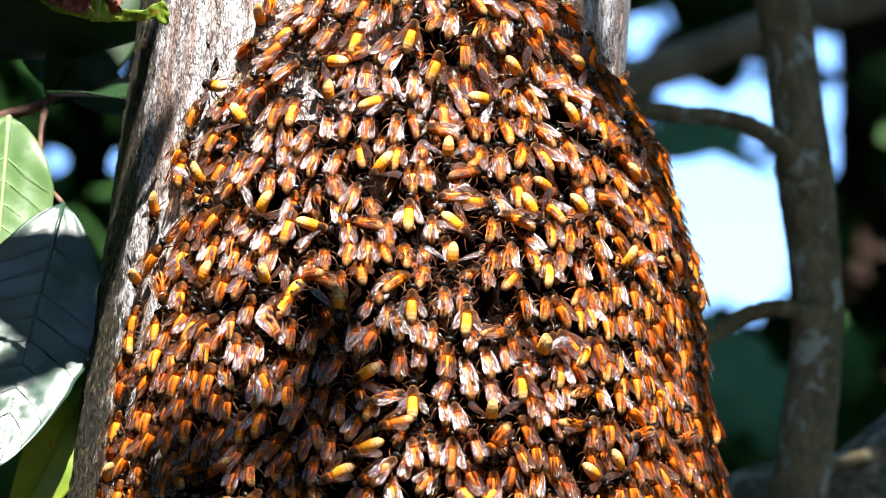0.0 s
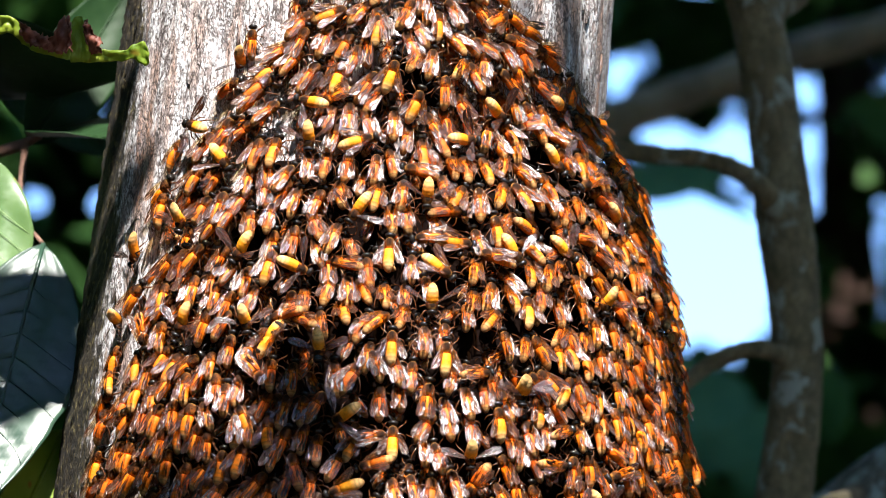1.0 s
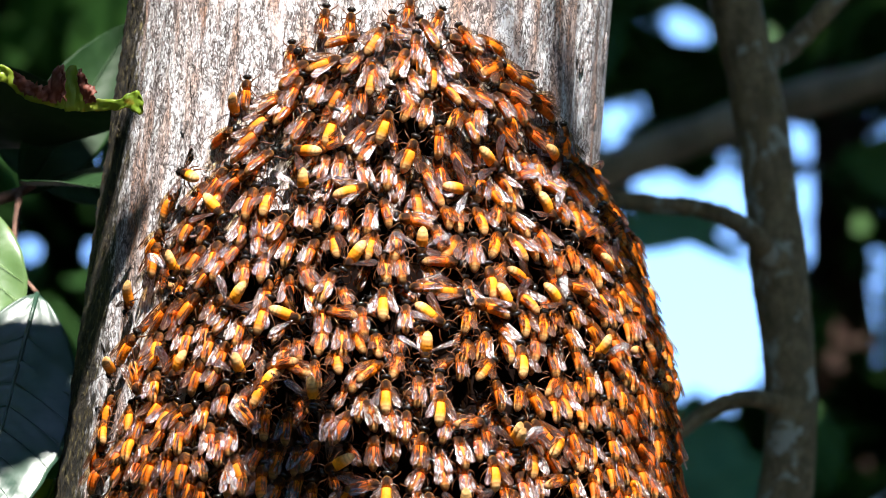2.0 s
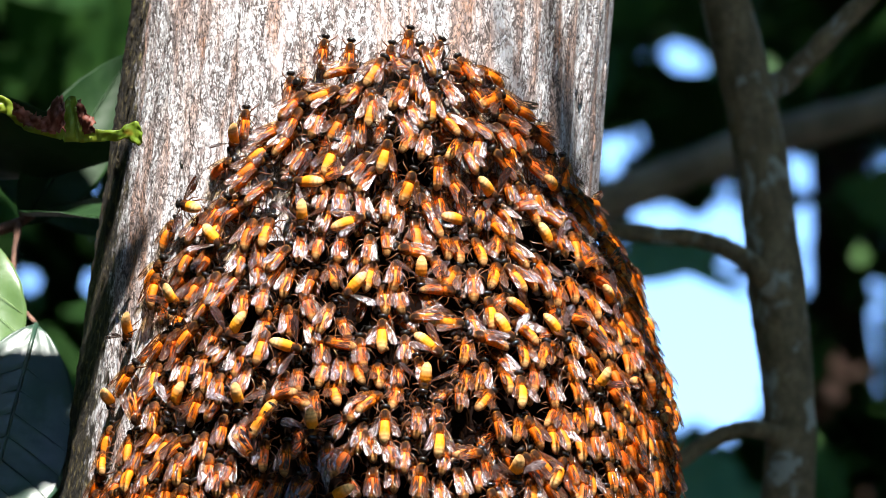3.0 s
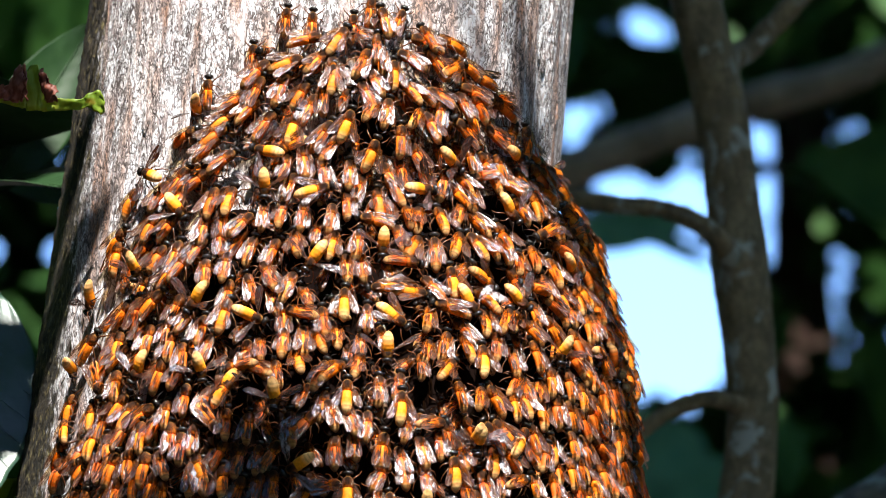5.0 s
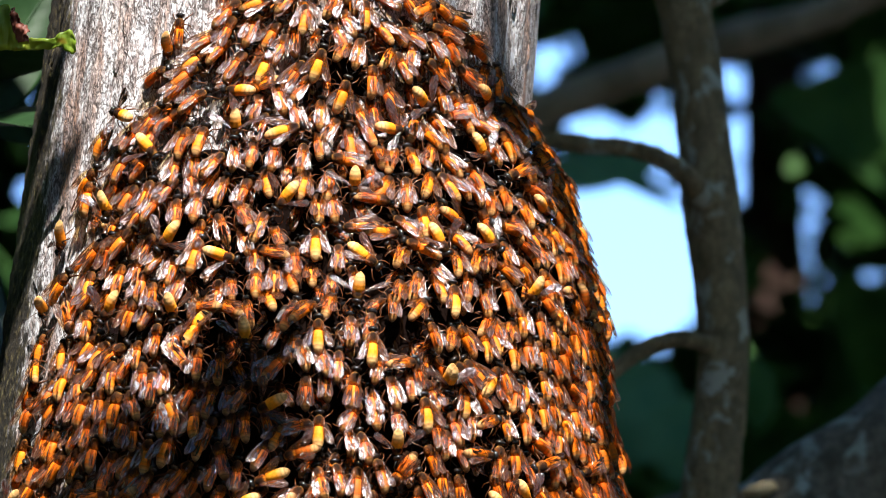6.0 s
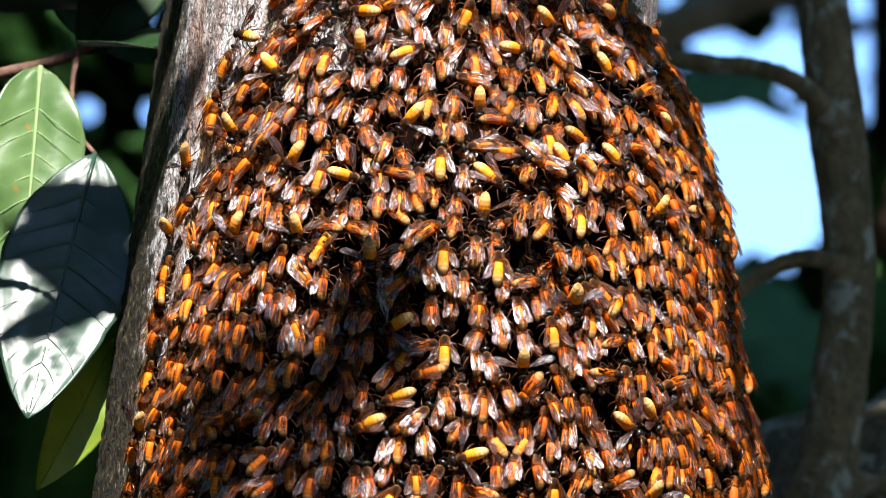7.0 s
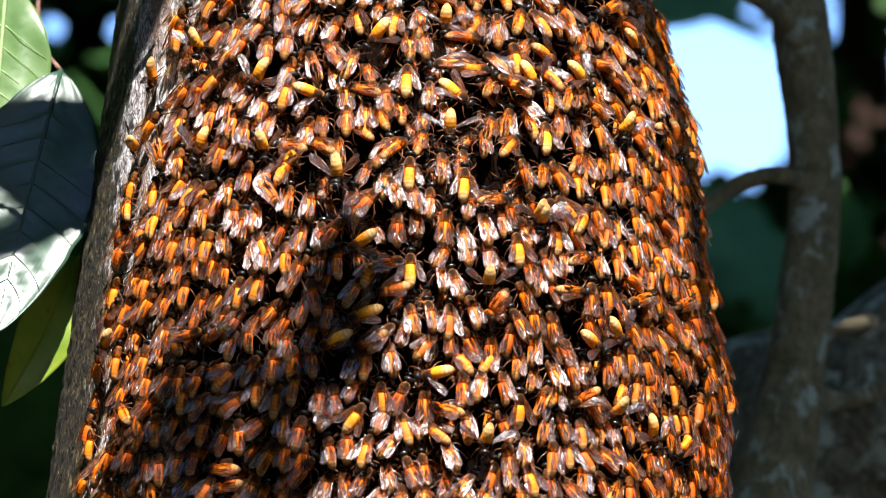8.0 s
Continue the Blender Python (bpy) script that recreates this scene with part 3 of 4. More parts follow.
BEE_LABEL = {
    "closed": "orange giant honeybee with folded amber wings clinging head up", "slim": "slim orange giant honeybee with folded smoky wings in the cluster",
    "open": "giant honeybee with half-open smoky wings on the cluster", "bright": "bright yellow giant honeybee raising its abdomen over the cluster",
    "raised": "yellow giant honeybee head down with its abdomen raised steeply",
    "wide": "bright giant honeybee with spread wings on the cluster",
}


def bee_thing(style):
    root = new("giant_honeybee")
    root.empty_display_size = 0.005
    tagged(root, BEE_LABEL[style], "bee", "bees of the cluster")
    for name, me, m, subs in bee_parts(style):
        ob = part(name, me, None, root)
        ob.matrix_basis = m
        for sname, sme in subs:
            part(sname, sme, None, ob)
    return root


TEMPLATES = {}


def put_bee(style, m):
    if style not in TEMPLATES:
        TEMPLATES[style] = bee_thing(style)
        TEMPLATES[style].matrix_basis = m
        return TEMPLATES[style]
    return copy_thing(TEMPLATES[style], m @ Matrix.Scale(1 / TEMPLATES[style].scale.x, 4))


def bee_pose(theta, z, heading, rise=0.0, pitch=0.0, size=1.0, roll=0.0):
    """heading: degrees, 0 head up, 90 head to the picture's left."""
    p, up, n = curtain_axes(theta, z)
    x = up.cross(n)
    m = Matrix((x, up, n)).transposed().to_4x4()
    m.translation = p + n * rise
    return m @ pose(0, 0, 0, 0, 0, heading) @ pose(0, 0, 0, pitch, roll, 0) @ Matrix.Scale(size, 4)


def theta_at(x, z):
    l, r = edges(z)
    return math.asin(max(-1, min(1, (x - (l + r) / 2) / max((r - l) / 2 - LIP, 0.002))))


rng = random.Random(7)
placed = []          # places taken by single bees
NOTED = []


def note(x, z, heading, style="bright", rise=0.0045, pitch=2):
    th = theta_at(x, z)
    if style == "bright" and abs(heading) > 160:
        style = "raised"
    m = bee_pose(th, z, heading, rise, pitch, 1.14)
    placed.append((curtain(th, z), 0.0088))
    NOTED.append((put_bee(style, m), m, style))


note(-0.1018, 2.2916, 90, "bright")
note(-0.0805, 2.3207, 125, "bright")
note(-0.051, 2.298, 115, "bright")
note(-0.0514, 2.2794, -180, "bright")
note(-0.0303, 2.2438, 145, "bright")
note(0.0296, 2.2977, -125, "bright")
note(0.017, 2.2819, -93, "bright")
note(0.0585, 2.3076, -150, "bright")
note(0.0569, 2.2742, -138, "bright")
note(0.0843, 2.2525, -110, "bright")
note(0.0012, 2.25, -180, "bright")
note(0.0022, 2.2295, 90, "closed", 0.003, -10)
note(0.0389, 2.2232, -142, "bright")
note(0.0611, 2.2267, -120, "bright")
note(0.0792, 2.2078, -178, "bright")
note(0.0038, 2.1961, 178, "bright")
note(-0.045, 2.1763, -178, "bright")
note(-0.0809, 2.2265, 145, "bright")
note(-0.0571, 2.2175, -100, "bright")
note(-0.0285, 2.2777, -70, "wide")
note(0.0074, 2.2138, -125, "wide")
note(0.0298, 2.1895, -30, "open", 0.003, -10)
note(0.0406, 2.1602, -178, "bright")
note(-0.141, 2.2041, 105, "bright")
note(-0.1313, 2.2352, 150, "bright")
note(-0.0893, 2.2715, -135, "bright")
note(-0.015, 2.2228, 0, "wide")
note(-0.0138, 2.1773, 2, "wide")
note(0.0094, 2.172, 0, "wide")
note(0.0305, 2.237, 5, "wide")
note(-0.0051, 2.2999, 0, "wide")
note(-0.0379, 2.3111, 2, "wide")
note(0.1058, 2.2111, -150, "closed", 0.003, -10)
note(-0.0665, 2.182, -30, "wide")
note(-0.0141, 2.3127, -20, "wide")
note(-0.1074, 2.2464, -170, "bright")
note(-0.0792, 2.1927, -170, "bright")
note(0.0447, 2.1971, 5, "wide")
note(-0.0361, 2.1445, 120, "bright")
note(0.0172, 2.0525, -178, "bright")
note(-0.0046, 2.0826, 110, "bright")
note(0.0757, 2.0735, 175, "bright")
note(-0.0993, 2.0428, 90, "closed", 0.003, -10)
note(-0.1124, 2.1059, -80, "closed", 0.003, -10)
note(-0.1494, 2.1093, 125, "bright")
note(0.0917, 2.0639, -150, "bright")
note(0.0199, 2.1269, -178, "bright")
note(-0.0134, 2.1327, -2, "wide")
note(0.0318, 2.1433, 5, "wide")
note(-0.0361, 2.1109, 110, "wide")
note(-0.0489, 2.0979, 120, "wide")
note(-0.0227, 2.121, 100, "open", 0.003, -10)
note(0.0656, 2.102, -120, "bright")
note(0.0759, 2.1081, -145, "bright")
note(-0.1063, 2.1949, 150, "bright")
note(-0.0677, 2.1813, 150, "wide")
note(-0.0448, 2.1754, 178, "bright")
note(0.0415, 2.1587, -178, "bright")
note(0.0322, 2.0713, 2, "wide")
note(-0.0359, 2.0652, -30, "wide")
note(0.0612, 2.1623, -30, "wide")
note(0.1069, 2.2607, -10, "closed", 0.004, -6)
note(0.1201, 2.2172, 5, "closed", 0.004, -6)
note(0.1365, 2.1009, -5, "closed", 0.004, -6)
note(0.1299, 2.1501, -15, "closed", 0.004, -6)
note(0.1174, 2.2339, 0, "closed", 0.004, -6)
# a few bees on the bare bark above the rim: x, z, heading
for x, z, heading in (
    (-0.043, 2.3657, -2),
    (-0.0312, 2.3635, 0),
    (-0.0126, 2.363, 0),
    (-0.0047, 2.3707, -5),
    (-0.0787, 2.3336, 2),
    (-0.058, 2.3487, 5),
    (0.0084, 2.3665, -20),
    (-0.0116, 2.3583, 88),
):
    dx = x - trunk_x(z)
    n = Vector((dx, -math.sqrt(trunk_r(z) ** 2 - dx ** 2), 0)).normalized()
    up = Vector((0.1087, 0, 1)).normalized()
    up = (up - n * up.dot(n)).normalized()
    m = Matrix((up.cross(n), up, n)).transposed().to_4x4()
    m.translation = Vector((trunk_x(z), TRUNK_Y, z)) + n * (trunk_r(z) + 0.001)
    m = m @ pose(0, 0, 0, 0, 0, heading)
    placed.append((m.translation.copy(), 0.008))
    NOTED.append((put_bee("closed" if abs(heading) < 40 else "slim", m), m, "rim"))


crowd = []           # (style, pose)
TOP_ROW = 2.368
row_z = TOP_ROW
row = 0
while row_z > 1.995:
    t = -1.53 + 0.02 * (row % 2)
    while t < 1.78:
        z = row_z + rng.uniform(-0.0045, 0.0045)
        a, b = curtain(t - 0.02, z), curtain(t + 0.02, z)
        step = 0.0092 / max((b - a).length / 0.04, 0.02)
        tt = t + rng.uniform(-0.22, 0.22) * step
        p = curtain(tt, z)
        if rng.random() > 0.05 and all((p - q).length > d for q, d in placed):
            lean = 9 * math.sin(tt) * (1 if tt < 0 else 0.6)
            heading = lean * 1.0 + rng.gauss(0, 17)
            k = rng.random()
            style = "closed" if k < 0.55 else "slim" if k < 0.82 else "open"
            rise, pitch = rng.uniform(0, 0.002), -rng.uniform(4, 23) * (0.35 + 0.65 * max(math.cos(tt), 0))
            if rng.random() < 0.07:
                heading += rng.choice((-1, 1)) * rng.uniform(40, 130)
                rise += 0.002
            crowd.append((style, tt, z, heading, rise, pitch, rng.uniform(1.06, 1.26), rng.uniform(-14, 14)))
        t += step
    row += 1
    row_z -= 0.0127

# bees of the layer beneath, seen in the gaps
for _ in range(520):
    z, tt = rng.uniform(2.0, TOP_ROW - 0.02), rng.uniform(-1.45, 1.6)
    crowd.append(("slim", tt, z, rng.gauss(0, 30), -0.006, -rng.uniform(2, 10), 0.95, rng.uniform(-15, 15)))
near = sorted(range(len(crowd)), key=lambda i: (crowd[i][4] < 0) + abs(crowd[i][1] + 0.05) * 0.12 + abs(crowd[i][2] - 2.26))[:250]
near = set(near)
SINGLE = []
for i in sorted(near):
    style, *rest = crowd[i]
    m = bee_pose(*rest)
    SINGLE.append((put_bee(style, m), m, style))


def many_bees(items):
    """All other bees as one mesh."""
    shapes = {}
    for style in STYLES:
        vs, fs, als, mi, acs = [], [], [], [], []
        off = 0
        todo = []
        for name, me, m, subs in bee_parts(style):
            todo.append((me, m))
            todo += [(s, m) for _, s in subs]
        for me, m in todo:
            n = len(me.vertices)
            co = np.empty(n * 3)
            me.vertices.foreach_get("co", co)
            co = np.c_[co.reshape(-1, 3), np.ones(n)] @ np.array(m).T
            tri = np.empty(len(me.polygons) * 3, int)
            me.polygons.foreach_get("vertices", tri)
            a = np.empty(n)
            me.attributes["along"].data.foreach_get("value", a)
            c = np.empty(n)
            me.attributes["across"].data.foreach_get("value", c)
            acs.append(c)
            vs.append(co[:, :3]), fs.append(tri.reshape(-1, 3) + off), als.append(a)
            mi.append(np.full(len(me.polygons), CROWD_MATS.index(me.materials[0])))
            off += n
        shapes[style] = np.vstack(vs), np.vstack(fs), np.concatenate(als), np.concatenate(mi), np.concatenate(acs)
    V, F, A, M, C = [], [], [], [], []
    off = 0
    for style, m in items:
        v, f, a, mi, ac = shapes[style]
        C.append(ac)
        V.append(np.c_[v, np.ones(len(v))] @ np.array(m).T[:, :3])
        F.append(f + off), A.append(a), M.append(mi)
        off += len(v)
    V, F, A, M = np.vstack(V), np.vstack(F), np.concatenate(A), np.concatenate(M)
    me = bpy.data.meshes.new("bees")
    me.vertices.add(len(V)), me.loops.add(F.size), me.polygons.add(len(F))
    me.vertices.foreach_set("co", V.ravel())
    me.loops.foreach_set("vertex_index", F.ravel())
    me.polygons.foreach_set("loop_start", np.arange(len(F)) * 3)
    me.polygons.foreach_set("material_index", M)
    me.polygons.foreach_set("use_smooth", np.ones(len(F), bool))
    for m in CROWD_MATS:
        me.materials.append(m)
    me.update()
    set_along(me, A, np.concatenate(C))
    me.validate()
    return me


CROWD_MATS = [ABDOMEN, BRIGHT, THORAX, BLACK, LEGS, WING, SMOKE]
tagged(new("giant_honeybees", many_bees([(c[0], bee_pose(*c[1:])) for i, c in enumerate(crowd) if i not in near])),
       "dense layer of orange giant honeybees hanging head up", "bees", kind="stuff")


# ---- the slim tree beside it ----
def side_tree():
    root = new("young_tree")
    root.location = (0.150, 3.45, 0)
    tagged(root, "slim grey-brown tree with lichen spots and bare side branches", "tree")
    pts = [(0.14, 3.45, 0.0, 0.05), (0.15, 3.45, 1.0, 0.036), (0.16, 3.45, 1.8, 0.029), (0.169, 3.45, 2.0615, 0.0267), (0.1805, 3.45, 2.119, 0.0236), (0.1919, 3.45, 2.1693, 0.0192), (0.1959, 3.45, 2.1927, 0.0167), (0.202, 3.45, 2.2313, 0.0157),
           (0.2076, 3.45, 2.2823, 0.0145), (0.2063, 3.45, 2.3304, 0.0148), (0.2012, 3.45, 2.3788, 0.0162), (0.1985, 3.45, 2.4112, 0.0151), (0.1897, 3.45, 2.4763, 0.0148), (0.1739, 3.45, 2.5476, 0.0142), (0.15, 3.45, 2.66, 0.0128), (0.12, 3.45, 3.0, 0.011), (0.14, 3.45, 3.6, 0.008)]
    limbs = [("trunk", pts, 28, 0.05),
             ("branch", [(0.200, 3.445, 2.372, 0.0075), (0.1881, 3.42, 2.3842, 0.0062), (0.171, 3.42, 2.3961, 0.0053), (0.1522, 3.42, 2.4016, 0.005), (0.1303, 3.42, 2.4032, 0.005), (0.1053, 3.42, 2.4073, 0.0047), (0.0834, 3.42, 2.4099, 0.0044), (0.0, 3.44, 2.42, 0.0035)], 12, 0.3),
             ("branch", [(0.2011, 3.44, 2.2939, 0.0058), (0.1824, 3.42, 2.2939, 0.005), (0.1637, 3.42, 2.2885, 0.0047), (0.1464, 3.42, 2.2764, 0.0044), (0.1292, 3.42, 2.2637, 0.0041), (0.07, 3.43, 2.22, 0.003)], 12, 0.25),
             ("branch", [(0.192, 3.45, 2.492, 0.009), (0.2102, 3.48, 2.5087, 0.007), (0.2297, 3.48, 2.5286, 0.0063), (0.259, 3.48, 2.5585, 0.006), (0.295, 3.48, 2.5935, 0.0057), (0.40, 3.5, 2.70, 0.0045)], 12, 0.25),
             ("branch", [(0.190, 3.45, 2.170, 0.013), (0.2073, 3.47, 2.1763, 0.0083), (0.2263, 3.5, 2.1811, 0.0057), (0.2581, 3.5, 2.1907, 0.0054), (0.3057, 3.5, 2.1987, 0.0051), (0.42, 3.52, 2.22, 0.004)], 12, 0.25)]
    for i, (name, p, sides, rough) in enumerate(limbs):
        ob = part(name, limb(p, 14 if name == "trunk" else 8, sides, rough, i), TREE_BARK, root)
        ob.location = -root.location


side_tree()


def leaning_log():
    root = new("leaning_log")
    root.location = (-0.3, 3.6, 0)
    tagged(root, "thick mossy log leaning behind the slim tree", "log")
    ob = part("log", limb([(-0.75, 3.66, 0.75, 0.07), (-0.3, 3.66, 1.45, 0.062), (0.1528, 3.61, 2.1291, 0.0555), (0.197, 3.61, 2.159, 0.0555), (0.243, 3.61, 2.1907, 0.0555), (0.2885, 3.61, 2.2218, 0.0555), (0.68, 3.7, 2.53, 0.05)], 18, 56, 0.12, 4), LOG_BARK, root)
    shelf = bmesh.new()
    bmesh.ops.create_icosphere(shelf, subdivisions=3, radius=0.01)
    for v in shelf.verts:
        v.co = Vector((v.co.x * 1.15, v.co.y * 0.8, v.co.z * 0.38)) * (1 + 0.25 * noise.noise(v.co * 160))
        v.co.rotate(Euler((0.3, -0.25, 0)))
        v.co += Vector((0.2349, 3.562, 2.2351))
    part("bracket", shelf, PALE, root, "pale yellow bracket on the log").location = -root.location
    ob.location = -root.location


leaning_log()


def far_branches():
    root = new("forest_tree")
    root.location = (1.3, 5.2, 0)
    tagged(root, "blurred grey branch of a tree across the gap", "tree")
    for p in ([(1.3, 5.2, 0, 0.05), (1.25, 5.2, 1.5, 0.045), (1.1, 5.1, 2.6, 0.04), (0.95, 5.05, 3.1, 0.03)],
              [(1.13, 5.1, 2.6, 0.022), (0.80, 5.0, 2.95, 0.016), (0.4679, 5.0, 2.9128, 0.0138), (0.3836, 5.0, 2.8829, 0.0147), (0.3061, 5.0, 2.8596, 0.0155), (0.2369, 5.0, 2.8355, 0.0155), (0.1955, 5.0, 2.819, 0.0164), (0.1495, 5.0, 2.8006, 0.0168), (0.099, 5.0, 2.7803, 0.016), (-0.1, 5.0, 2.72, 0.013)]):
        ob = part("branch", limb(p, 8, 14, 0.2, 6), FAR_BARK, root)
        ob.location = -root.location
    root = new("forest_tree")
    root.location = (0.47, 7.0, 0)
    tagged(root, "far red-brown tree trunk in the forest shade", "tree")
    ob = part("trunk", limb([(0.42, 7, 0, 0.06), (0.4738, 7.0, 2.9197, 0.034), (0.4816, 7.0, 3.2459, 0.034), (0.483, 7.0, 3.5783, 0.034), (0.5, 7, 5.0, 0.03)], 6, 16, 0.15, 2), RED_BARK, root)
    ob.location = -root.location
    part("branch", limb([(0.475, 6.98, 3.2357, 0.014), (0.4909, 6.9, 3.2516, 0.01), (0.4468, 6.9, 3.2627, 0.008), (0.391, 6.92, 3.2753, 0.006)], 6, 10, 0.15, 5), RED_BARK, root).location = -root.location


far_branches()


# ---- leaves close to the trunk ----
def leaf_thing(label, base, tip, face, width, blade_mat, fold=0.15, droop=0.1, wave=0.0, stem=None, seed=1, name="leaf", rib=None, belly=0.85):
    """A broad leaf from base to tip; face: the way its upper side looks; width: half its breadth."""
    base, tip, face = Vector(base), Vector(tip), Vector(face)
    y = (tip - base)
    length = y.length
    y.normalize()
    z = (face - y * face.dot(y)).normalized()
    x = y.cross(z)
    root = new(name)
    root.matrix_basis = Matrix((x, y, z)).transposed().to_4x4()
    root.location = base
    tagged(root, label, "leaf")
    bm = bmesh.new()
    nu, nv = 12, 36
    rows = []
    for i in range(nv + 1):
        t = i / nv
        half = width * (math.sin(math.pi * t ** belly) ** 0.75) * (1 - 0.12 * t) if 0 < i < nv else 0.0006
        row = []
        for j in range(-nu, nu + 1):
            s = j / nu
            vein = 0.0005 * math.cos(2 * math.pi * (t * 11 - abs(s) * 1.5)) * (1 - abs(s)) * min(1, half * 40)
            zz = fold * half * abs(s) ** 1.3 - droop * length * (t - 0.3) ** 2 + vein + wave * half * noise.noise(Vector((s * 1.5, t * 5, seed))) * abs(s)
            if blade_mat is LEAF_DARK:
                vein = 1.3 * vein + 0.0004 * noise.noise(Vector((s * 7, t * 26, seed)))
                zz += vein * 0.6
            edge = 1 + 0.035 * noise.noise(Vector((t * 16, s, seed * 3)))
            row.append(bm.verts.new((s * half * edge, t * length, zz)))
        rows.append(row)
    for a, b in zip(rows, rows[1:]):
        for j in range(2 * nu):
            bm.faces.new((a[j], a[j + 1], b[j + 1], b[j]))
    blade = part("blade", bm, blade_mat, root)
    so = blade.modifiers.new("thick", "SOLIDIFY")
    so.thickness = 0.0005
    bm = bmesh.new()
    tube(bm, [(0, t * length, -droop * length * (t - 0.3) ** 2 + 0.0002, 0.0013 * (1 - 0.85 * t)) for t in np.linspace(0, 0.97, 14)], 6)
    part("midrib", bm, rib or blade_mat, root)
    if width > 0.02 and blade_mat in (LEAF_LIT, LEAF_DARK):
        for i in range(1, 9):
            for sgn in (1, -1):
                t = 0.08 + 0.09 * i
                bm = bmesh.new()
                pts = []
                for q in np.linspace(0, 0.93, 7):
                    tt = min(t + 0.13 * q ** 1.1, 0.985)
                    hw = width * (math.sin(math.pi * tt ** belly) ** 0.75) * (1 - 0.12 * tt)
                    pts.append((sgn * q * hw, tt * length, fold * hw * q ** 1.3 - droop * length * (tt - 0.3) ** 2 + 0.0003, 0.00035 * (1 - 0.7 * q)))
                tube(bm, pts, 5)
                part("vein", bm, rib or blade_mat, root)
    if stem:
        bm = bmesh.new()
        inv = root.matrix_basis.inverted()
        pts = [inv @ Vector(s) for s in stem]
        tube(bm, smooth_line([(*p, 0.0012) for p in pts] + [(0, 0, -droop * length * 0.09, 0.0012)], 6), 6)
        part("stalk", bm, TWIG, root)
    return root


def sheet(leaf, name, material, stations, crumple, label=""):
    """A thin crumpled sheet of leaf: stations of (x, y, low z, high z) in the world, joined smoothly."""
    inv = leaf.matrix_basis.inverted()
    bm = bmesh.new()
    rows = []
    for i, (x, y, lo, hi) in enumerate(smooth_line(stations, 6)):
        row = []
        for j in range(9):
            k = j / 8
            z = lo + (hi - lo) * k
            n = noise.noise(Vector((x * 330, z * 330, crumple * 90)))
            d = noise.noise(Vector((x * 620, z * 620, 7)))
            edge = (0.0007 * noise.noise(Vector((x * 900, 3, 1)))) if j in (0, 8) else 0
            row.append(bm.verts.new(inv @ Vector((x + crumple * 0.3 * d, y - 0.002 * k + crumple * (0.8 * n + 0.4 * d), z + edge * (3 if crumple > 0.003 else 1) + crumple * 0.25 * d))))
        rows.append(row)
    for a, b in zip(rows, rows[1:]):
        for j in range(8):
            bm.faces.new((a[j], a[j + 1], b[j + 1], b[j]))
    part(name, bm, material, leaf, label).modifiers.new("thick", "SOLIDIFY").thickness = 0.0004


leaf_thing("broad pale green leaf with rusty spots and a chewed top", (-0.2131, 3.03, 2.311), (-0.2196, 3.0, 2.1795), (0.30, -0.86, 0.36), 0.0265, LEAF_LIT, 0.10, 0.04, 0.2, seed=3, rib=LEAF_RIB, belly=0.75)
leaf_thing("large dark glossy leaf hanging beside the trunk", (-0.1853, 3.02, 2.2648), (-0.2115, 2.95, 2.123), (0.08, -0.91, 0.40), 0.034, LEAF_DARK, 0.10, 0.04, 0.12, seed=5, belly=0.95, stem=[(-0.2017, 3.05, 2.2876)])
leaf_thing("narrow yellow-green leaf behind the dark one", (-0.1729, 3.0, 2.1686), (-0.2045, 2.98, 2.0936), (0.6, -0.6, 0.5), 0.017, LEAF_YOUNG, 0.3, 0.25, 0.1, seed=6)
scorched = new("scorched_leaf")
scorched.location = (-0.2373, 2.885, 2.3512)
scorched.matrix_basis = Matrix.Translation((-0.2373, 2.885, 2.3512))
tagged(scorched, "yellow-green leaf with a scorched brown crumpled edge", "leaf")
sheet(scorched, "blade", LEAF_YOUNG, [(-0.2375, 2.885, 2.3402, 2.3594), (-0.2161, 2.885, 2.3375, 2.3512), (-0.2001, 2.885, 2.3361, 2.3451), (-0.1934, 2.885, 2.3361, 2.3435), (-0.188, 2.885, 2.3315, 2.3391), (-0.1813, 2.885, 2.3271, 2.3337), (-0.1707, 2.885, 2.3244, 2.3295), (-0.1664, 2.885, 2.3233, 2.3293), (-0.165, 2.885, 2.3227, 2.3419), (-0.1602, 2.885, 2.3222, 2.3435), (-0.158, 2.885, 2.3222, 2.3361), (-0.1547, 2.885, 2.3222, 2.3285), (-0.1468, 2.885, 2.3227, 2.3276), (-0.1402, 2.885, 2.323, 2.3274), (-0.1357, 2.885, 2.3238, 2.3304), (-0.1309, 2.885, 2.3205, 2.3315), (-0.1285, 2.885, 2.3222, 2.3276)], 0.002)
sheet(scorched, "scorched_edge", LEAF_BURNT, [(-0.189, 2.879, 2.3343, 2.3403), (-0.1837, 2.879, 2.3289, 2.3359), (-0.1783, 2.879, 2.3275, 2.3338), (-0.1736, 2.879, 2.3256, 2.3332), (-0.1705, 2.879, 2.325, 2.3403), (-0.167, 2.879, 2.3256, 2.3422), (-0.1646, 2.879, 2.3261, 2.3403)], 0.0045, "crumpled brown edge")
sheet(scorched, "scorched_edge", LEAF_BURNT, [(-0.1591, 2.879, 2.3332, 2.3403), (-0.1564, 2.879, 2.3261, 2.3381), (-0.1529, 2.879, 2.325, 2.3338), (-0.1505, 2.879, 2.3256, 2.3299)], 0.0045, "crumpled brown edge")
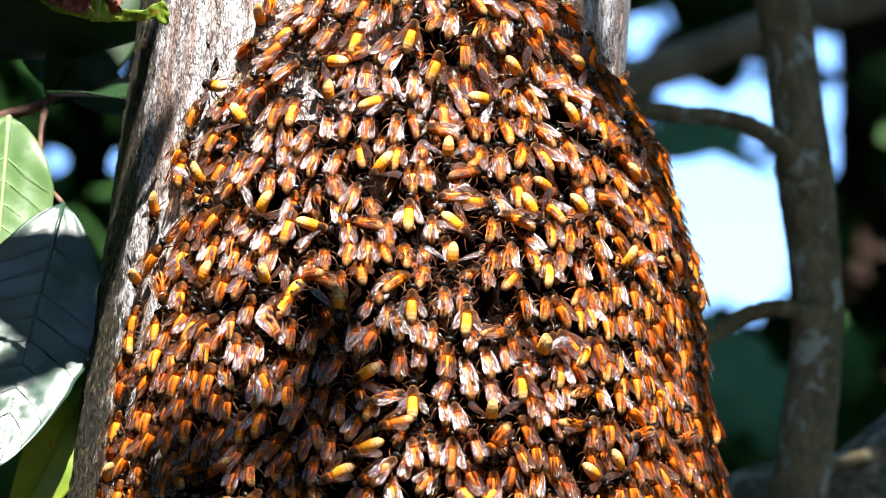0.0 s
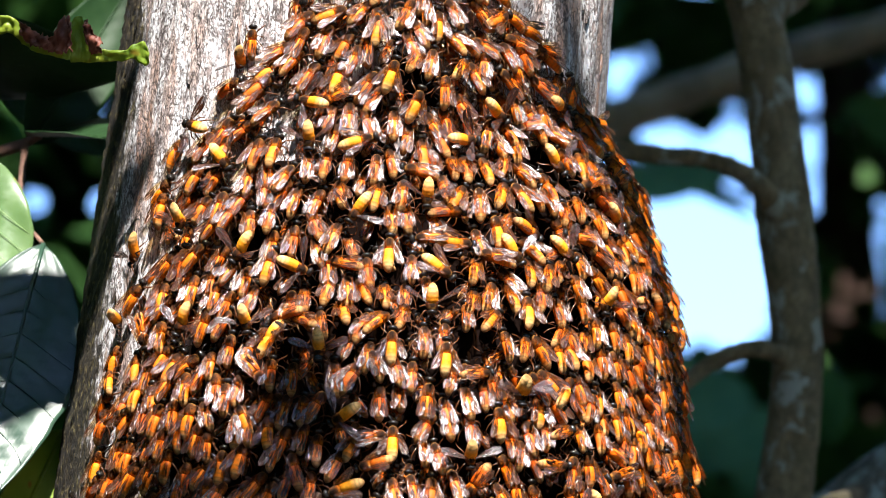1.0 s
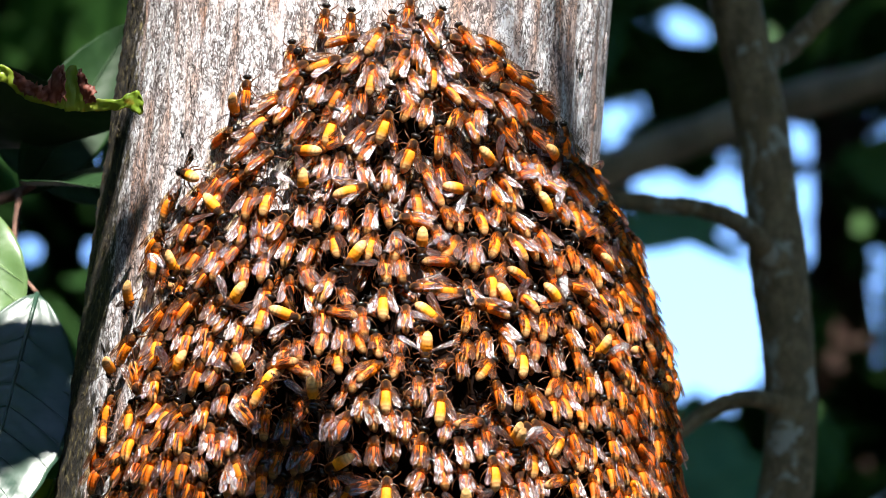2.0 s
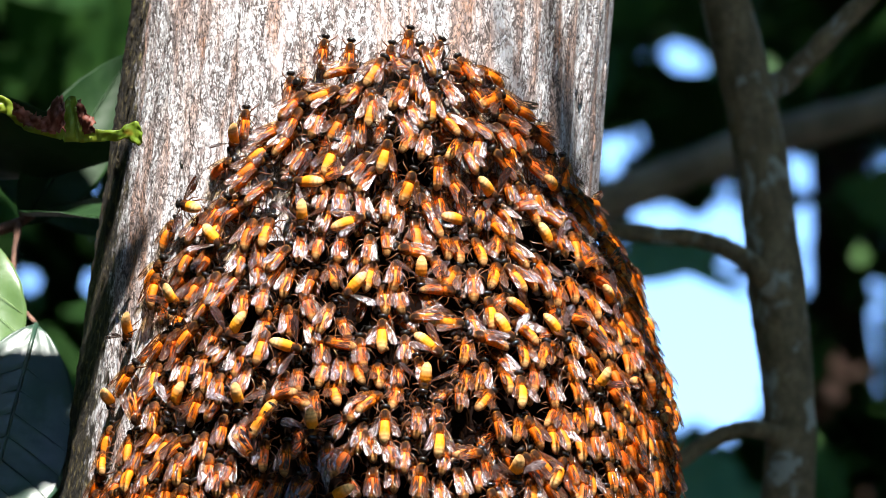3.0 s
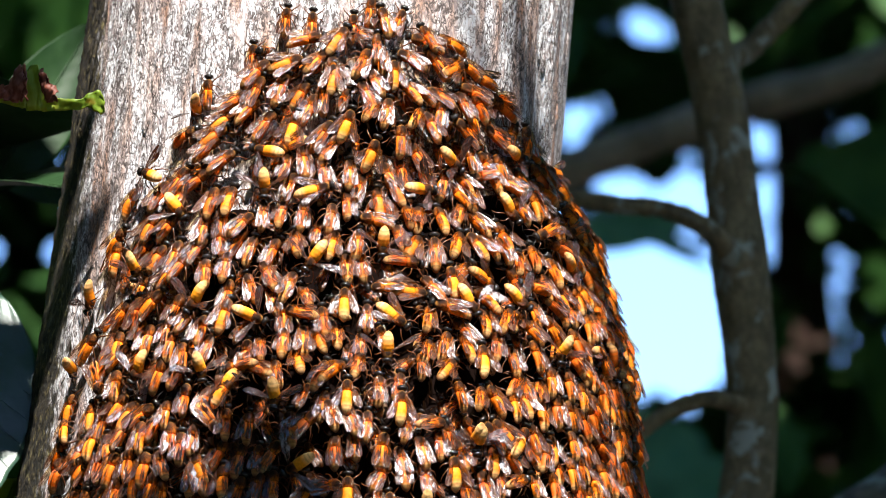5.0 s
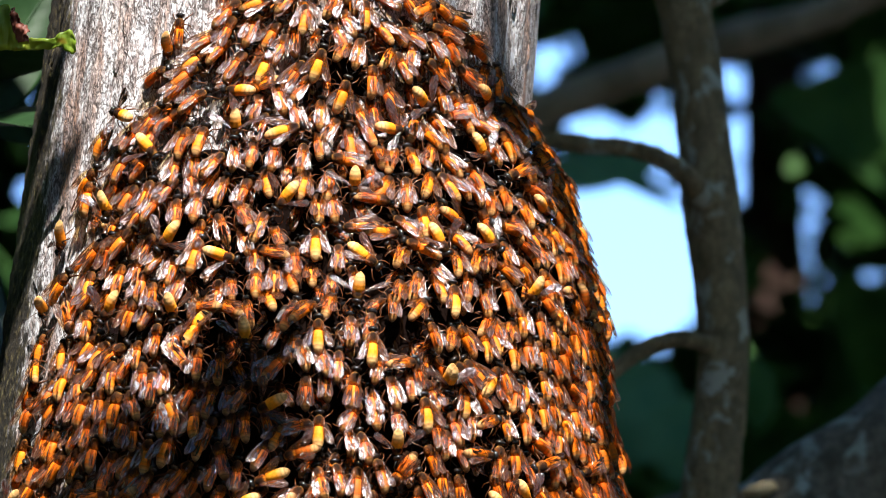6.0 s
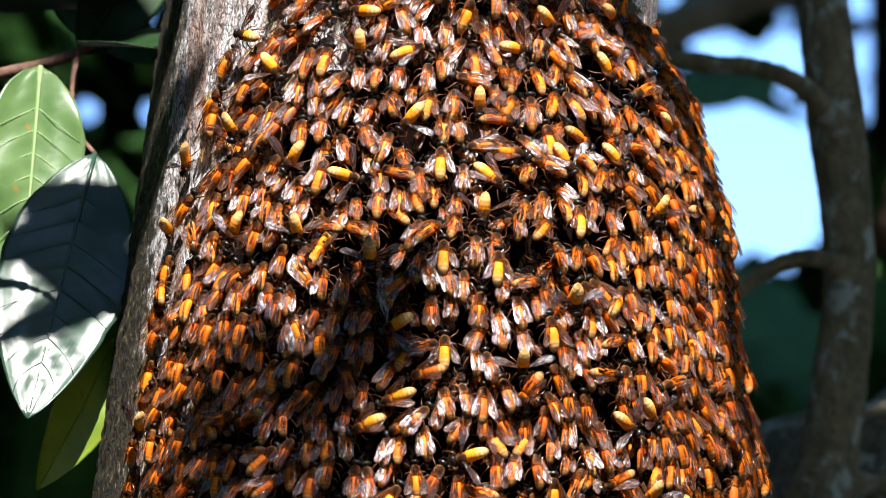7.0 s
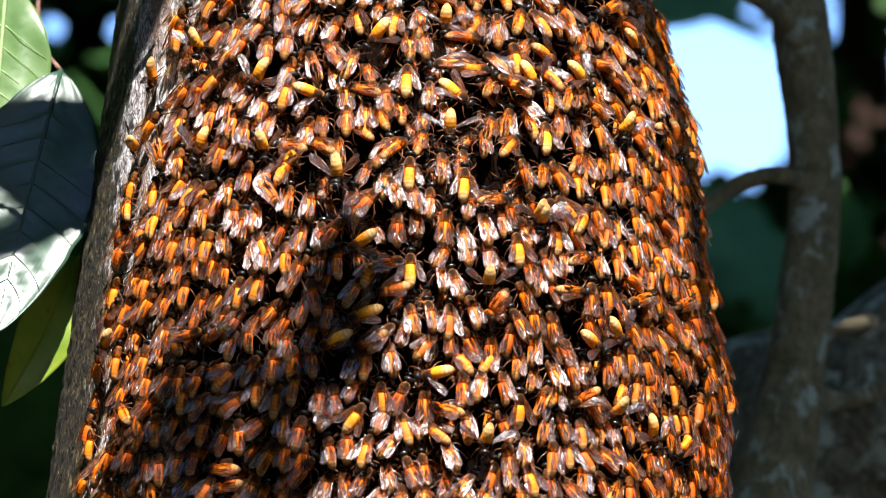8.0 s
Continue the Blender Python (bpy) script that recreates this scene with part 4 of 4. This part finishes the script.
leaf_thing("underside of a broad leaf, coloured dark for shade", (-0.303, 3.1, 2.3778), (-0.1434, 3.07, 2.3667), (0.0, 0.45, 0.9), 0.04, LEAF_SHADE, 0.1, 0.04, 0.2, seed=18)
leaf_thing("blue-green leaf behind the twig, coloured dark for shade", (-0.197, 3.1, 2.3339), (-0.1443, 3.14, 2.4355), (0.5, -0.7, 0.5), 0.022, LEAF_SHADE, 0.2, 0.1, 0.1, seed=9)
leaf_thing("leaf held level from the twig, coloured dark for shade", (-0.193, 3.08, 2.3335), (-0.1477, 3.05, 2.3263), (0.0, -0.35, 0.93), 0.03, LEAF_SHADE, 0.2, 0.1, 0.1, seed=10)
leaf_thing("leaf beside the trunk, coloured dark for deep shade", (-0.2274, 3.2, 2.3998), (-0.1603, 3.25, 2.3648), (0.3, -0.9, 0.2), 0.022, LEAF_SHADE, 0.2, 0.1, 0.1, seed=11)
leaf_thing("pale green forest leaf out of focus", (0.219, 5.6, 2.6609), (0.2908, 5.7, 2.7353), (0.2, -0.8, 0.55), 0.05, LEAF_MID, 0.2, 0.1, 0.1, seed=30)
leaf_thing("pale green forest leaf out of focus", (0.2511, 5.699999999999999, 2.6431), (0.3246, 5.8, 2.7256), (0.2, -0.8, 0.55), 0.045, LEAF_MID, 0.2, 0.1, 0.1, seed=31)
leaf_thing("pale green forest leaf out of focus", (0.1836, 5.8, 2.9201), (0.295, 5.9, 2.9789), (0.2, -0.8, 0.55), 0.03, LEAF_MID, 0.2, 0.1, 0.1, seed=32)
leaf_thing("pale green forest leaf out of focus", (0.2176, 5.8999999999999995, 2.745), (0.2762, 6.0, 2.8089), (0.2, -0.8, 0.55), 0.035, LEAF_MID, 0.2, 0.1, 0.1, seed=33)
leaf_thing("pale green forest leaf out of focus", (0.3076, 6.0, 2.6759), (0.3521, 6.1000000000000005, 2.7557), (0.2, -0.8, 0.55), 0.03, LEAF_MID, 0.2, 0.1, 0.1, seed=34)
leaf_thing("narrow green leaf hanging across the bright gap", (0.1954, 5.6, 2.9104), (0.3041, 5.6, 2.8578), (0.15, -0.75, 0.65), 0.014, LEAF_MID, 0.2, 0.05, 0.1, seed=36)
twig = new("twig")
tagged(twig, "pinkish brown twig that carries the leaves", "twig")
for line in ([(-0.2519, 3.08, 2.3146, 0.0032), (-0.207, 3.08, 2.3262, 0.003), (-0.191, 3.08, 2.3335, 0.0022)], [(-0.1986, 3.08, 2.3306, 0.002), (-0.1999, 3.07, 2.3065, 0.0018), (-0.2017, 3.05, 2.2876, 0.0015)]):
    part("stem", limb(line, 6, 8, 0.2, 3), TWIG, twig)

SHADERS = []
# unseen leaves added overhead to throw the dark patch on the curtain and shade beside it: the place of their shade,
# length, half width, turn
for i, (x, y, z, length, half, turn) in enumerate((
    (-0.063, 2.86, 2.1035, 0.036, 0.009, -30),
    (-0.0448, 2.86, 2.1102, 0.034, 0.008, 35),
    (-0.0579, 2.86, 2.1374, 0.034, 0.008, 60),
    (-0.1402, 2.86, 2.112, 0.035, 0.008, 30),
    (-0.1476, 2.86, 2.1306, 0.032, 0.007, -20),
    (-0.1182, 2.86, 2.1029, 0.036, 0.008, 50),
    (-0.1267, 2.86, 2.1299, 0.032, 0.007, 10),
    (-0.1637, 2.86, 2.1029, 0.035, 0.008, -40),
    (-0.0998, 2.86, 2.117, 0.034, 0.008, 20),
    (-0.0632, 2.86, 2.154, 0.032, 0.0081, 21),
    (-0.1328, 2.86, 2.1481, 0.032, 0.008, 37),
    (-0.108, 2.86, 2.145, 0.032, 0.0074, -52),
    (-0.0566, 2.86, 2.1336, 0.032, 0.0073, 25),
    (-0.0408, 2.86, 2.1347, 0.032, 0.0081, 55),
    (-0.1248, 2.86, 2.1295, 0.032, 0.0068, 45),
    (-0.0975, 2.86, 2.125, 0.032, 0.0076, -62),
    (-0.0501, 2.86, 2.1205, 0.032, 0.0062, -63),
    (-0.1085, 2.86, 2.1111, 0.032, 0.0069, 3),
    (-0.0722, 2.86, 2.11, 0.032, 0.0069, 16),
    (-0.0417, 2.86, 2.1015, 0.032, 0.0073, -26),
    (-0.1308, 2.86, 2.0925, 0.032, 0.0073, -13),
    (-0.1072, 2.86, 2.0909, 0.032, 0.0071, -11),
    (-0.0637, 2.86, 2.0869, 0.032, 0.0075, 40),
    (-0.0419, 2.86, 2.092, 0.032, 0.0079, -29),
    (-0.0774, 2.86, 2.0785, 0.032, 0.007, 68),
    (-0.1178, 2.86, 2.0733, 0.05, 0.01, 20),
    (-0.1482, 2.86, 2.0946, 0.04, 0.009, 60),
    (-0.1363, 2.86, 2.0489, 0.05, 0.011, 10),
    (-0.099, 2.86, 2.0399, 0.05, 0.012, -20),
    (-0.0626, 2.86, 2.0405, 0.05, 0.01, 30),
    (-0.1591, 2.86, 2.0701, 0.04, 0.009, 60),
    (-0.081, 2.86, 2.0575, 0.04, 0.009, 40),
    (-0.2029, 3.1, 2.3435, 0.1, 0.036, 0),
    (-0.1902, 2.97, 2.1943, 0.1, 0.012, 22),
    (-0.1829, 2.98, 2.2115, 0.1, 0.018, -18),
    (-0.1973, 2.99, 2.2275, 0.1, 0.018, 12),
    (-0.1694, 3, 2.2463, 0.055, 0.016, 0),
    (-0.1954, 3, 2.2449, 0.07, 0.014, 0),
    (0.06, 2.9, 2.345, 0.06, 0.007, -50),
    (0.048, 2.9, 2.366, 0.05, 0.005, -60),
    (0.075, 2.9, 2.385, 0.08, 0.009, -80),
    (0.088, 2.9, 2.36, 0.08, 0.008, -85),
    (0.093, 2.93, 2.31, 0.058, 0.012, -75),
    (0.105, 2.95, 2.275, 0.058, 0.012, -75),
    (0.115, 2.95, 2.23, 0.058, 0.012, -80),
    (0.122, 2.95, 2.185, 0.058, 0.012, -85),
    (0.128, 2.95, 2.14, 0.058, 0.012, -85),
)):
    over = Vector((x, y, z)) + sun_from * ((1.65 if y < 2.9 or x > 0 else 0.9) + 0.06 * (i % 3))
    side = sun_from.cross(Vector((0, 0, 1))).normalized()
    way = (Matrix.Rotation(radians(turn), 3, sun_from) @ side) * length / 2
    leaf = leaf_thing("unseen leaf added overhead to shade bees, bark and leaves", over - way, over + way, sun_from, half, LEAF_SHADE, 0.1, 0.1, 0.2, seed=21 + i)
    if y < 2.9:
        SHADERS.append(leaf)


# ---- forest behind ----
def leaf_cards(bm, c, length, half, turn):
    y, z = turn @ Vector((0, 1, 0)), turn @ Vector((0, 0, 1))
    x = y.cross(z)
    rows = []
    for i in range(6):
        t = i / 5
        h = half * math.sin(math.pi * (0.03 + 0.94 * t) ** 0.85)
        bend = z * (-0.25 * length * (t - 0.3) ** 2)
        rows.append([bm.verts.new(c + y * (length * (t - 0.5)) + x * (h * s) + z * (0.25 * h * abs(s)) + bend) for s in (-1, 0, 1)])
    for a, b in zip(rows, rows[1:]):
        for j in range(2):
            bm.faces.new((a[j], a[j + 1], b[j + 1], b[j]))


# openings in the leaves through which the sky shows, on a sheet 7 m away: x, z, half width, half height, turn
OPENINGS = [
    (0.3136, 3.1114, 0.0801, 0.0817, 0),
    (0.2224, 3.3350, 0.0126, 0.0214, 0),
    (0.2810, 3.2591, 0.0221, 0.0161, 15),
    (0.3425, 3.2525, 0.0326, 0.0193, 38),
    (0.3629, 3.2426, 0.0147, 0.0257, 0),
    (0.4420, 3.3119, 0.0252, 0.0118, -50),
    (0.4502, 3.2525, 0.0189, 0.0279, 0),
    (0.4425, 3.1985, 0.0079, 0.0150, 0),
    (0.4923, 3.3264, 0.0131, 0.0065, 30),
    (0.2861, 3.4773, 0.0137, 0.0118, 0),
    (0.3149, 3.4466, 0.0305, 0.0161, -28),
    (0.5389, 3.3147, 0.0116, 0.0182, 0),
    (0.5010, 3.1286, 0.0095, 0.0236, 0),
    (0.4935, 3.5192, 0.0179, 0.0065, 20),
    (-0.3974, 3.2907, 0.0179, 0.0087, 40),
    (-0.4838, 3.2689, 0.0055, 0.0095, 0),
    (-0.3662, 3.1907, 0.0064, 0.0117, -15),
    (-0.3997, 3.2077, 0.0060, 0.0122, 0),
    (-0.4379, 3.1913, 0.0085, 0.0087, 0),
]


def in_opening(q):
    """True when one of the places q (three rows: x, y, z) stands before an opening."""
    s = 7.0 / q[1]
    x, z = q[0] * s, EYE[2] + (q[2] - EYE[2]) * s
    for a, b, c, d, turn in OPENINGS:
        cs, sn = math.cos(radians(turn)), math.sin(radians(turn))
        u, v = ((x - a) * cs + (z - b) * sn) / c, ((z - b) * cs - (x - a) * sn) / d
        square = 4 if c > 0.05 else 2
        if (abs(u) ** square + abs(v) ** square < 1).any():
            return True
    return False


# places behind the trunk that the sun reaches through the added roof of leaves, and how wide
SUN_GAPS = [(Vector((0.242, 3.57, 2.238)), -0.012), (Vector((0.1303, 3.42, 2.4025)), -0.09), (Vector((-0.2326, 3.02, 2.2535)), 0.05), (Vector((-0.1611, 2.885, 2.3307)), 0.07)]


def forest():
    rnd = random.Random(11)
    bm = bmesh.new()
    rims = []
    for a, b, c, d, tilt in OPENINGS:
        cs, sn = math.cos(radians(tilt)), math.sin(radians(tilt))
        for _ in range(170):
            t, f = rnd.uniform(0, 6.28), rnd.uniform(1.1, 1.5)
            off = rnd.uniform(0, 0.06)
            u, v = (c * f + off) * math.cos(t), (d * f + off) * math.sin(t)
            rims.append((a + u * cs - v * sn, b + u * sn + v * cs))
    for size, count in ((0.03, len(rims)), (0.34, 1300), (0.20, 1500), (0.12, 2200), (0.06, 5000), (0.035, 5000)):
        for _ in range(count):
            y = rnd.uniform(6.0, 8.5)
            c = Vector((rnd.uniform(-1.1, 1.3) * y / 7, y, EYE[2] + (rnd.uniform(2.2, 3.95) - EYE[2]) * y / 7))
            if size == 0.03:
                x, z = rims[_]
                y = 7.0
                c = Vector((x, y, z))
            turn = Euler((rnd.uniform(-0.9, 0.9) + 1.2, rnd.uniform(-0.9, 0.9), rnd.uniform(0, 6.28))).to_matrix()
            if rnd.random() < 0.6:
                turn = Euler((1.57 + rnd.uniform(-0.5, 0.5), rnd.uniform(0, 6.28), rnd.uniform(-0.5, 0.5))).to_matrix() @ Euler((1.57, 0, 0)).to_matrix()
            length = size * rnd.uniform(0.8, 1.2)
            half = length * rnd.uniform(0.2, 0.3)
            ax, side = turn @ Vector((0, length / 2, 0)), turn @ Vector((half, 0, 0))
            i, j = np.meshgrid(np.linspace(-1, 1, 11), np.linspace(-1, 1, 5))
            w = np.sqrt(1 - i * i * 0.98) * j
            q = np.array(c)[:, None] + np.array(ax)[:, None] * i.ravel() + np.array(side)[:, None] * w.ravel()
            if in_opening(q):
                continue
            leaf_cards(bm, c, length, half, turn)
    ob = new("forest_foliage", mesh_of("forest_foliage", bm, LEAF_FAR))
    tagged(ob, "dark green forest leaves far behind the trees", "foliage", kind="stuff")
    # unseen roof of leaves, added to block skylight and keep the wood behind in shade
    bm = bmesh.new()
    for i in range(9650):
        c = Vector((rnd.uniform(-5, 5), rnd.uniform(-6.0, 9.0), 4.0 + rnd.uniform(-0.1, 0.5)))
        if i > 9200:
            c = Vector((rnd.uniform(0.2, 1.1), rnd.uniform(3.6, 4.5), 4.45 + rnd.uniform(0, 0.3)))
        elif i > 8300:
            c = Vector((rnd.uniform(0.1, 0.85), rnd.uniform(1.85, 3.3), 4.45 + rnd.uniform(0, 0.3)))
        if (c - Vector((0.15, 3.0, c.z))).length < 0.25:
            continue
        length = rnd.uniform(0.28, 0.45) if i <= 8300 else rnd.uniform(0.14, 0.24)
        if 4.7 < c.y < 8.0 and -1.3 < c.x < 2.2 and rnd.random() < 0.6:
            continue
        way = (c.z - 2.24) / sun_from.z
        hole = Vector((-0.03, 2.88, 2.24)) + sun_from * way
        d = c - hole
        if (d.x / (0.24 + length / 2)) ** 2 + (d.y / (0.23 + length / 2)) ** 2 < 1:
            continue
        if any(((c - q) - sun_from * (c - q).dot(sun_from)).length < r + length * 0.36 for q, r in SUN_GAPS):
            continue
        leaf_cards(bm, c, length, length * 0.27, Euler((rnd.uniform(-0.5, 0.5), rnd.uniform(-0.5, 0.5), rnd.uniform(0, 6.28))).to_matrix())
    for _ in range(2200):
        c = Vector((rnd.uniform(4.0, 13.0), rnd.uniform(-12, 11.0), rnd.uniform(4.6, 5.4)))
        leaf_cards(bm, c, rnd.uniform(0.8, 1.2), rnd.uniform(0.2, 0.3), Euler((rnd.uniform(-0.5, 0.5), rnd.uniform(-0.5, 0.5), rnd.uniform(0, 6.28))).to_matrix())
    for _ in range(2600):
        c = Vector((rnd.uniform(-13, -2.0), rnd.uniform(-12, 11.0), rnd.uniform(4.6, 5.4)))
        leaf_cards(bm, c, rnd.uniform(0.8, 1.2), rnd.uniform(0.2, 0.3), Euler((rnd.uniform(-0.5, 0.5), rnd.uniform(-0.5, 0.5), rnd.uniform(0, 6.28))).to_matrix())
    ob = new("added_leaf_roof", mesh_of("added_leaf_roof", bm, LEAF_FAR))
    tagged(ob, "unseen roof of leaves added to block skylight, with a sunny gap", "foliage", kind="stuff")
    # unseen woods all round, beside and behind the viewer, added to cut skylight
    bm = bmesh.new()
    for _ in range(4200):
        a = rnd.uniform(math.radians(120), math.radians(420))
        if rnd.random() < 0.35:
            a = rnd.choice((math.radians(rnd.uniform(0, 75)), math.radians(rnd.uniform(105, 180))))
        r = rnd.uniform(9, 12)
        c = Vector((r * math.cos(a), r * math.sin(a), rnd.uniform(0.2, 7.0)))
        if c.y > 5 and abs(c.x) < 2.2:
            continue
        leaf_cards(bm, c, rnd.uniform(0.5, 0.9), rnd.uniform(0.15, 0.25), Euler((rnd.uniform(0, 6.28), rnd.uniform(0, 6.28), rnd.uniform(0, 6.28))).to_matrix())
    for _ in range(3000):
        a, r = math.radians(rnd.uniform(105, 270)), rnd.uniform(9, 12)
        c = Vector((r * math.cos(a), r * math.sin(a), rnd.uniform(0.2, 7.0)))
        if c.y > 5 and abs(c.x) < 2.2:
            continue
        leaf_cards(bm, c, rnd.uniform(0.6, 1.0), rnd.uniform(0.18, 0.28), Euler((rnd.uniform(0, 6.28), rnd.uniform(0, 6.28), rnd.uniform(0, 6.28))).to_matrix())
    ob = new("unseen_leaf_ring", mesh_of("unseen_leaf_ring", bm, LEAF_FAR))
    tagged(ob, "unseen ring of green leaves added all round to cut skylight", "foliage", kind="stuff")


forest()


def motions():
    rnd = random.Random(5)
    # bees that fan their wings and rock
    for bee, m, style in NOTED:
        ph = rnd.uniform(0, 6.28)
        amp = rnd.uniform(1.0, 3.0) if style in ("bright", "raised") else rnd.uniform(0.4, 1.4)
        rows = [(t, m @ pose(0, 0.0003 * math.sin(t * 2.1 + ph), 0, amp * math.sin(t * 3.1 + ph), 0, 1.5 * amp * math.sin(t * 1.7 + 2 * ph))) for t in np.linspace(0, 8, 17)]
        walk(bee, rows)
        if style in ("bright", "raised"):
            wings = [c for c in bee.children if c.name.startswith("wing")]
            for side, wing in zip((1, -1), wings):
                walk(wing, [(k / 15, wing_pose(side, 66 + 10 * (k % 2), 6 + 20 * ((k + int(ph * 3)) % 2))) for k in range(121)])
    # the added leaves overhead sway
    for i, leaf in enumerate(SHADERS):
        m = leaf.matrix_basis.copy()
        walk(leaf, [(t, Matrix.Translation((0.010 * math.sin(t * 0.55 + 1.2 + 0.2 * i), 0, 0.004 * math.sin(t * 1.3 + i) - 0.045 / (1 + math.exp(-(t - 7.4) * 6)))) @ m @ pose(0, 0, 0, 0, 6 * math.sin(t * 0.9 + i), 0)) for t in np.linspace(0, 8, 17)])
    # bees that crawl a little over the others
    for bee, m, style in rnd.sample(SINGLE, 34):
        far, turn, ph = rnd.uniform(-0.003, 0.006), rnd.uniform(-35, 35), rnd.uniform(0, 5)
        rows = []
        for t in np.linspace(0, 8, 17):
            k = 1 / (1 + math.exp(-(t - ph - 1.5) * 2.2))
            rows.append((t, m @ pose(0.0006 * math.sin(t * 4 + ph), far * k, 0.001 * k, 1.2 * math.sin(t * 5), 0, turn * k + 2 * math.sin(t * 3 + ph))))
        walk(bee, rows)


motions()
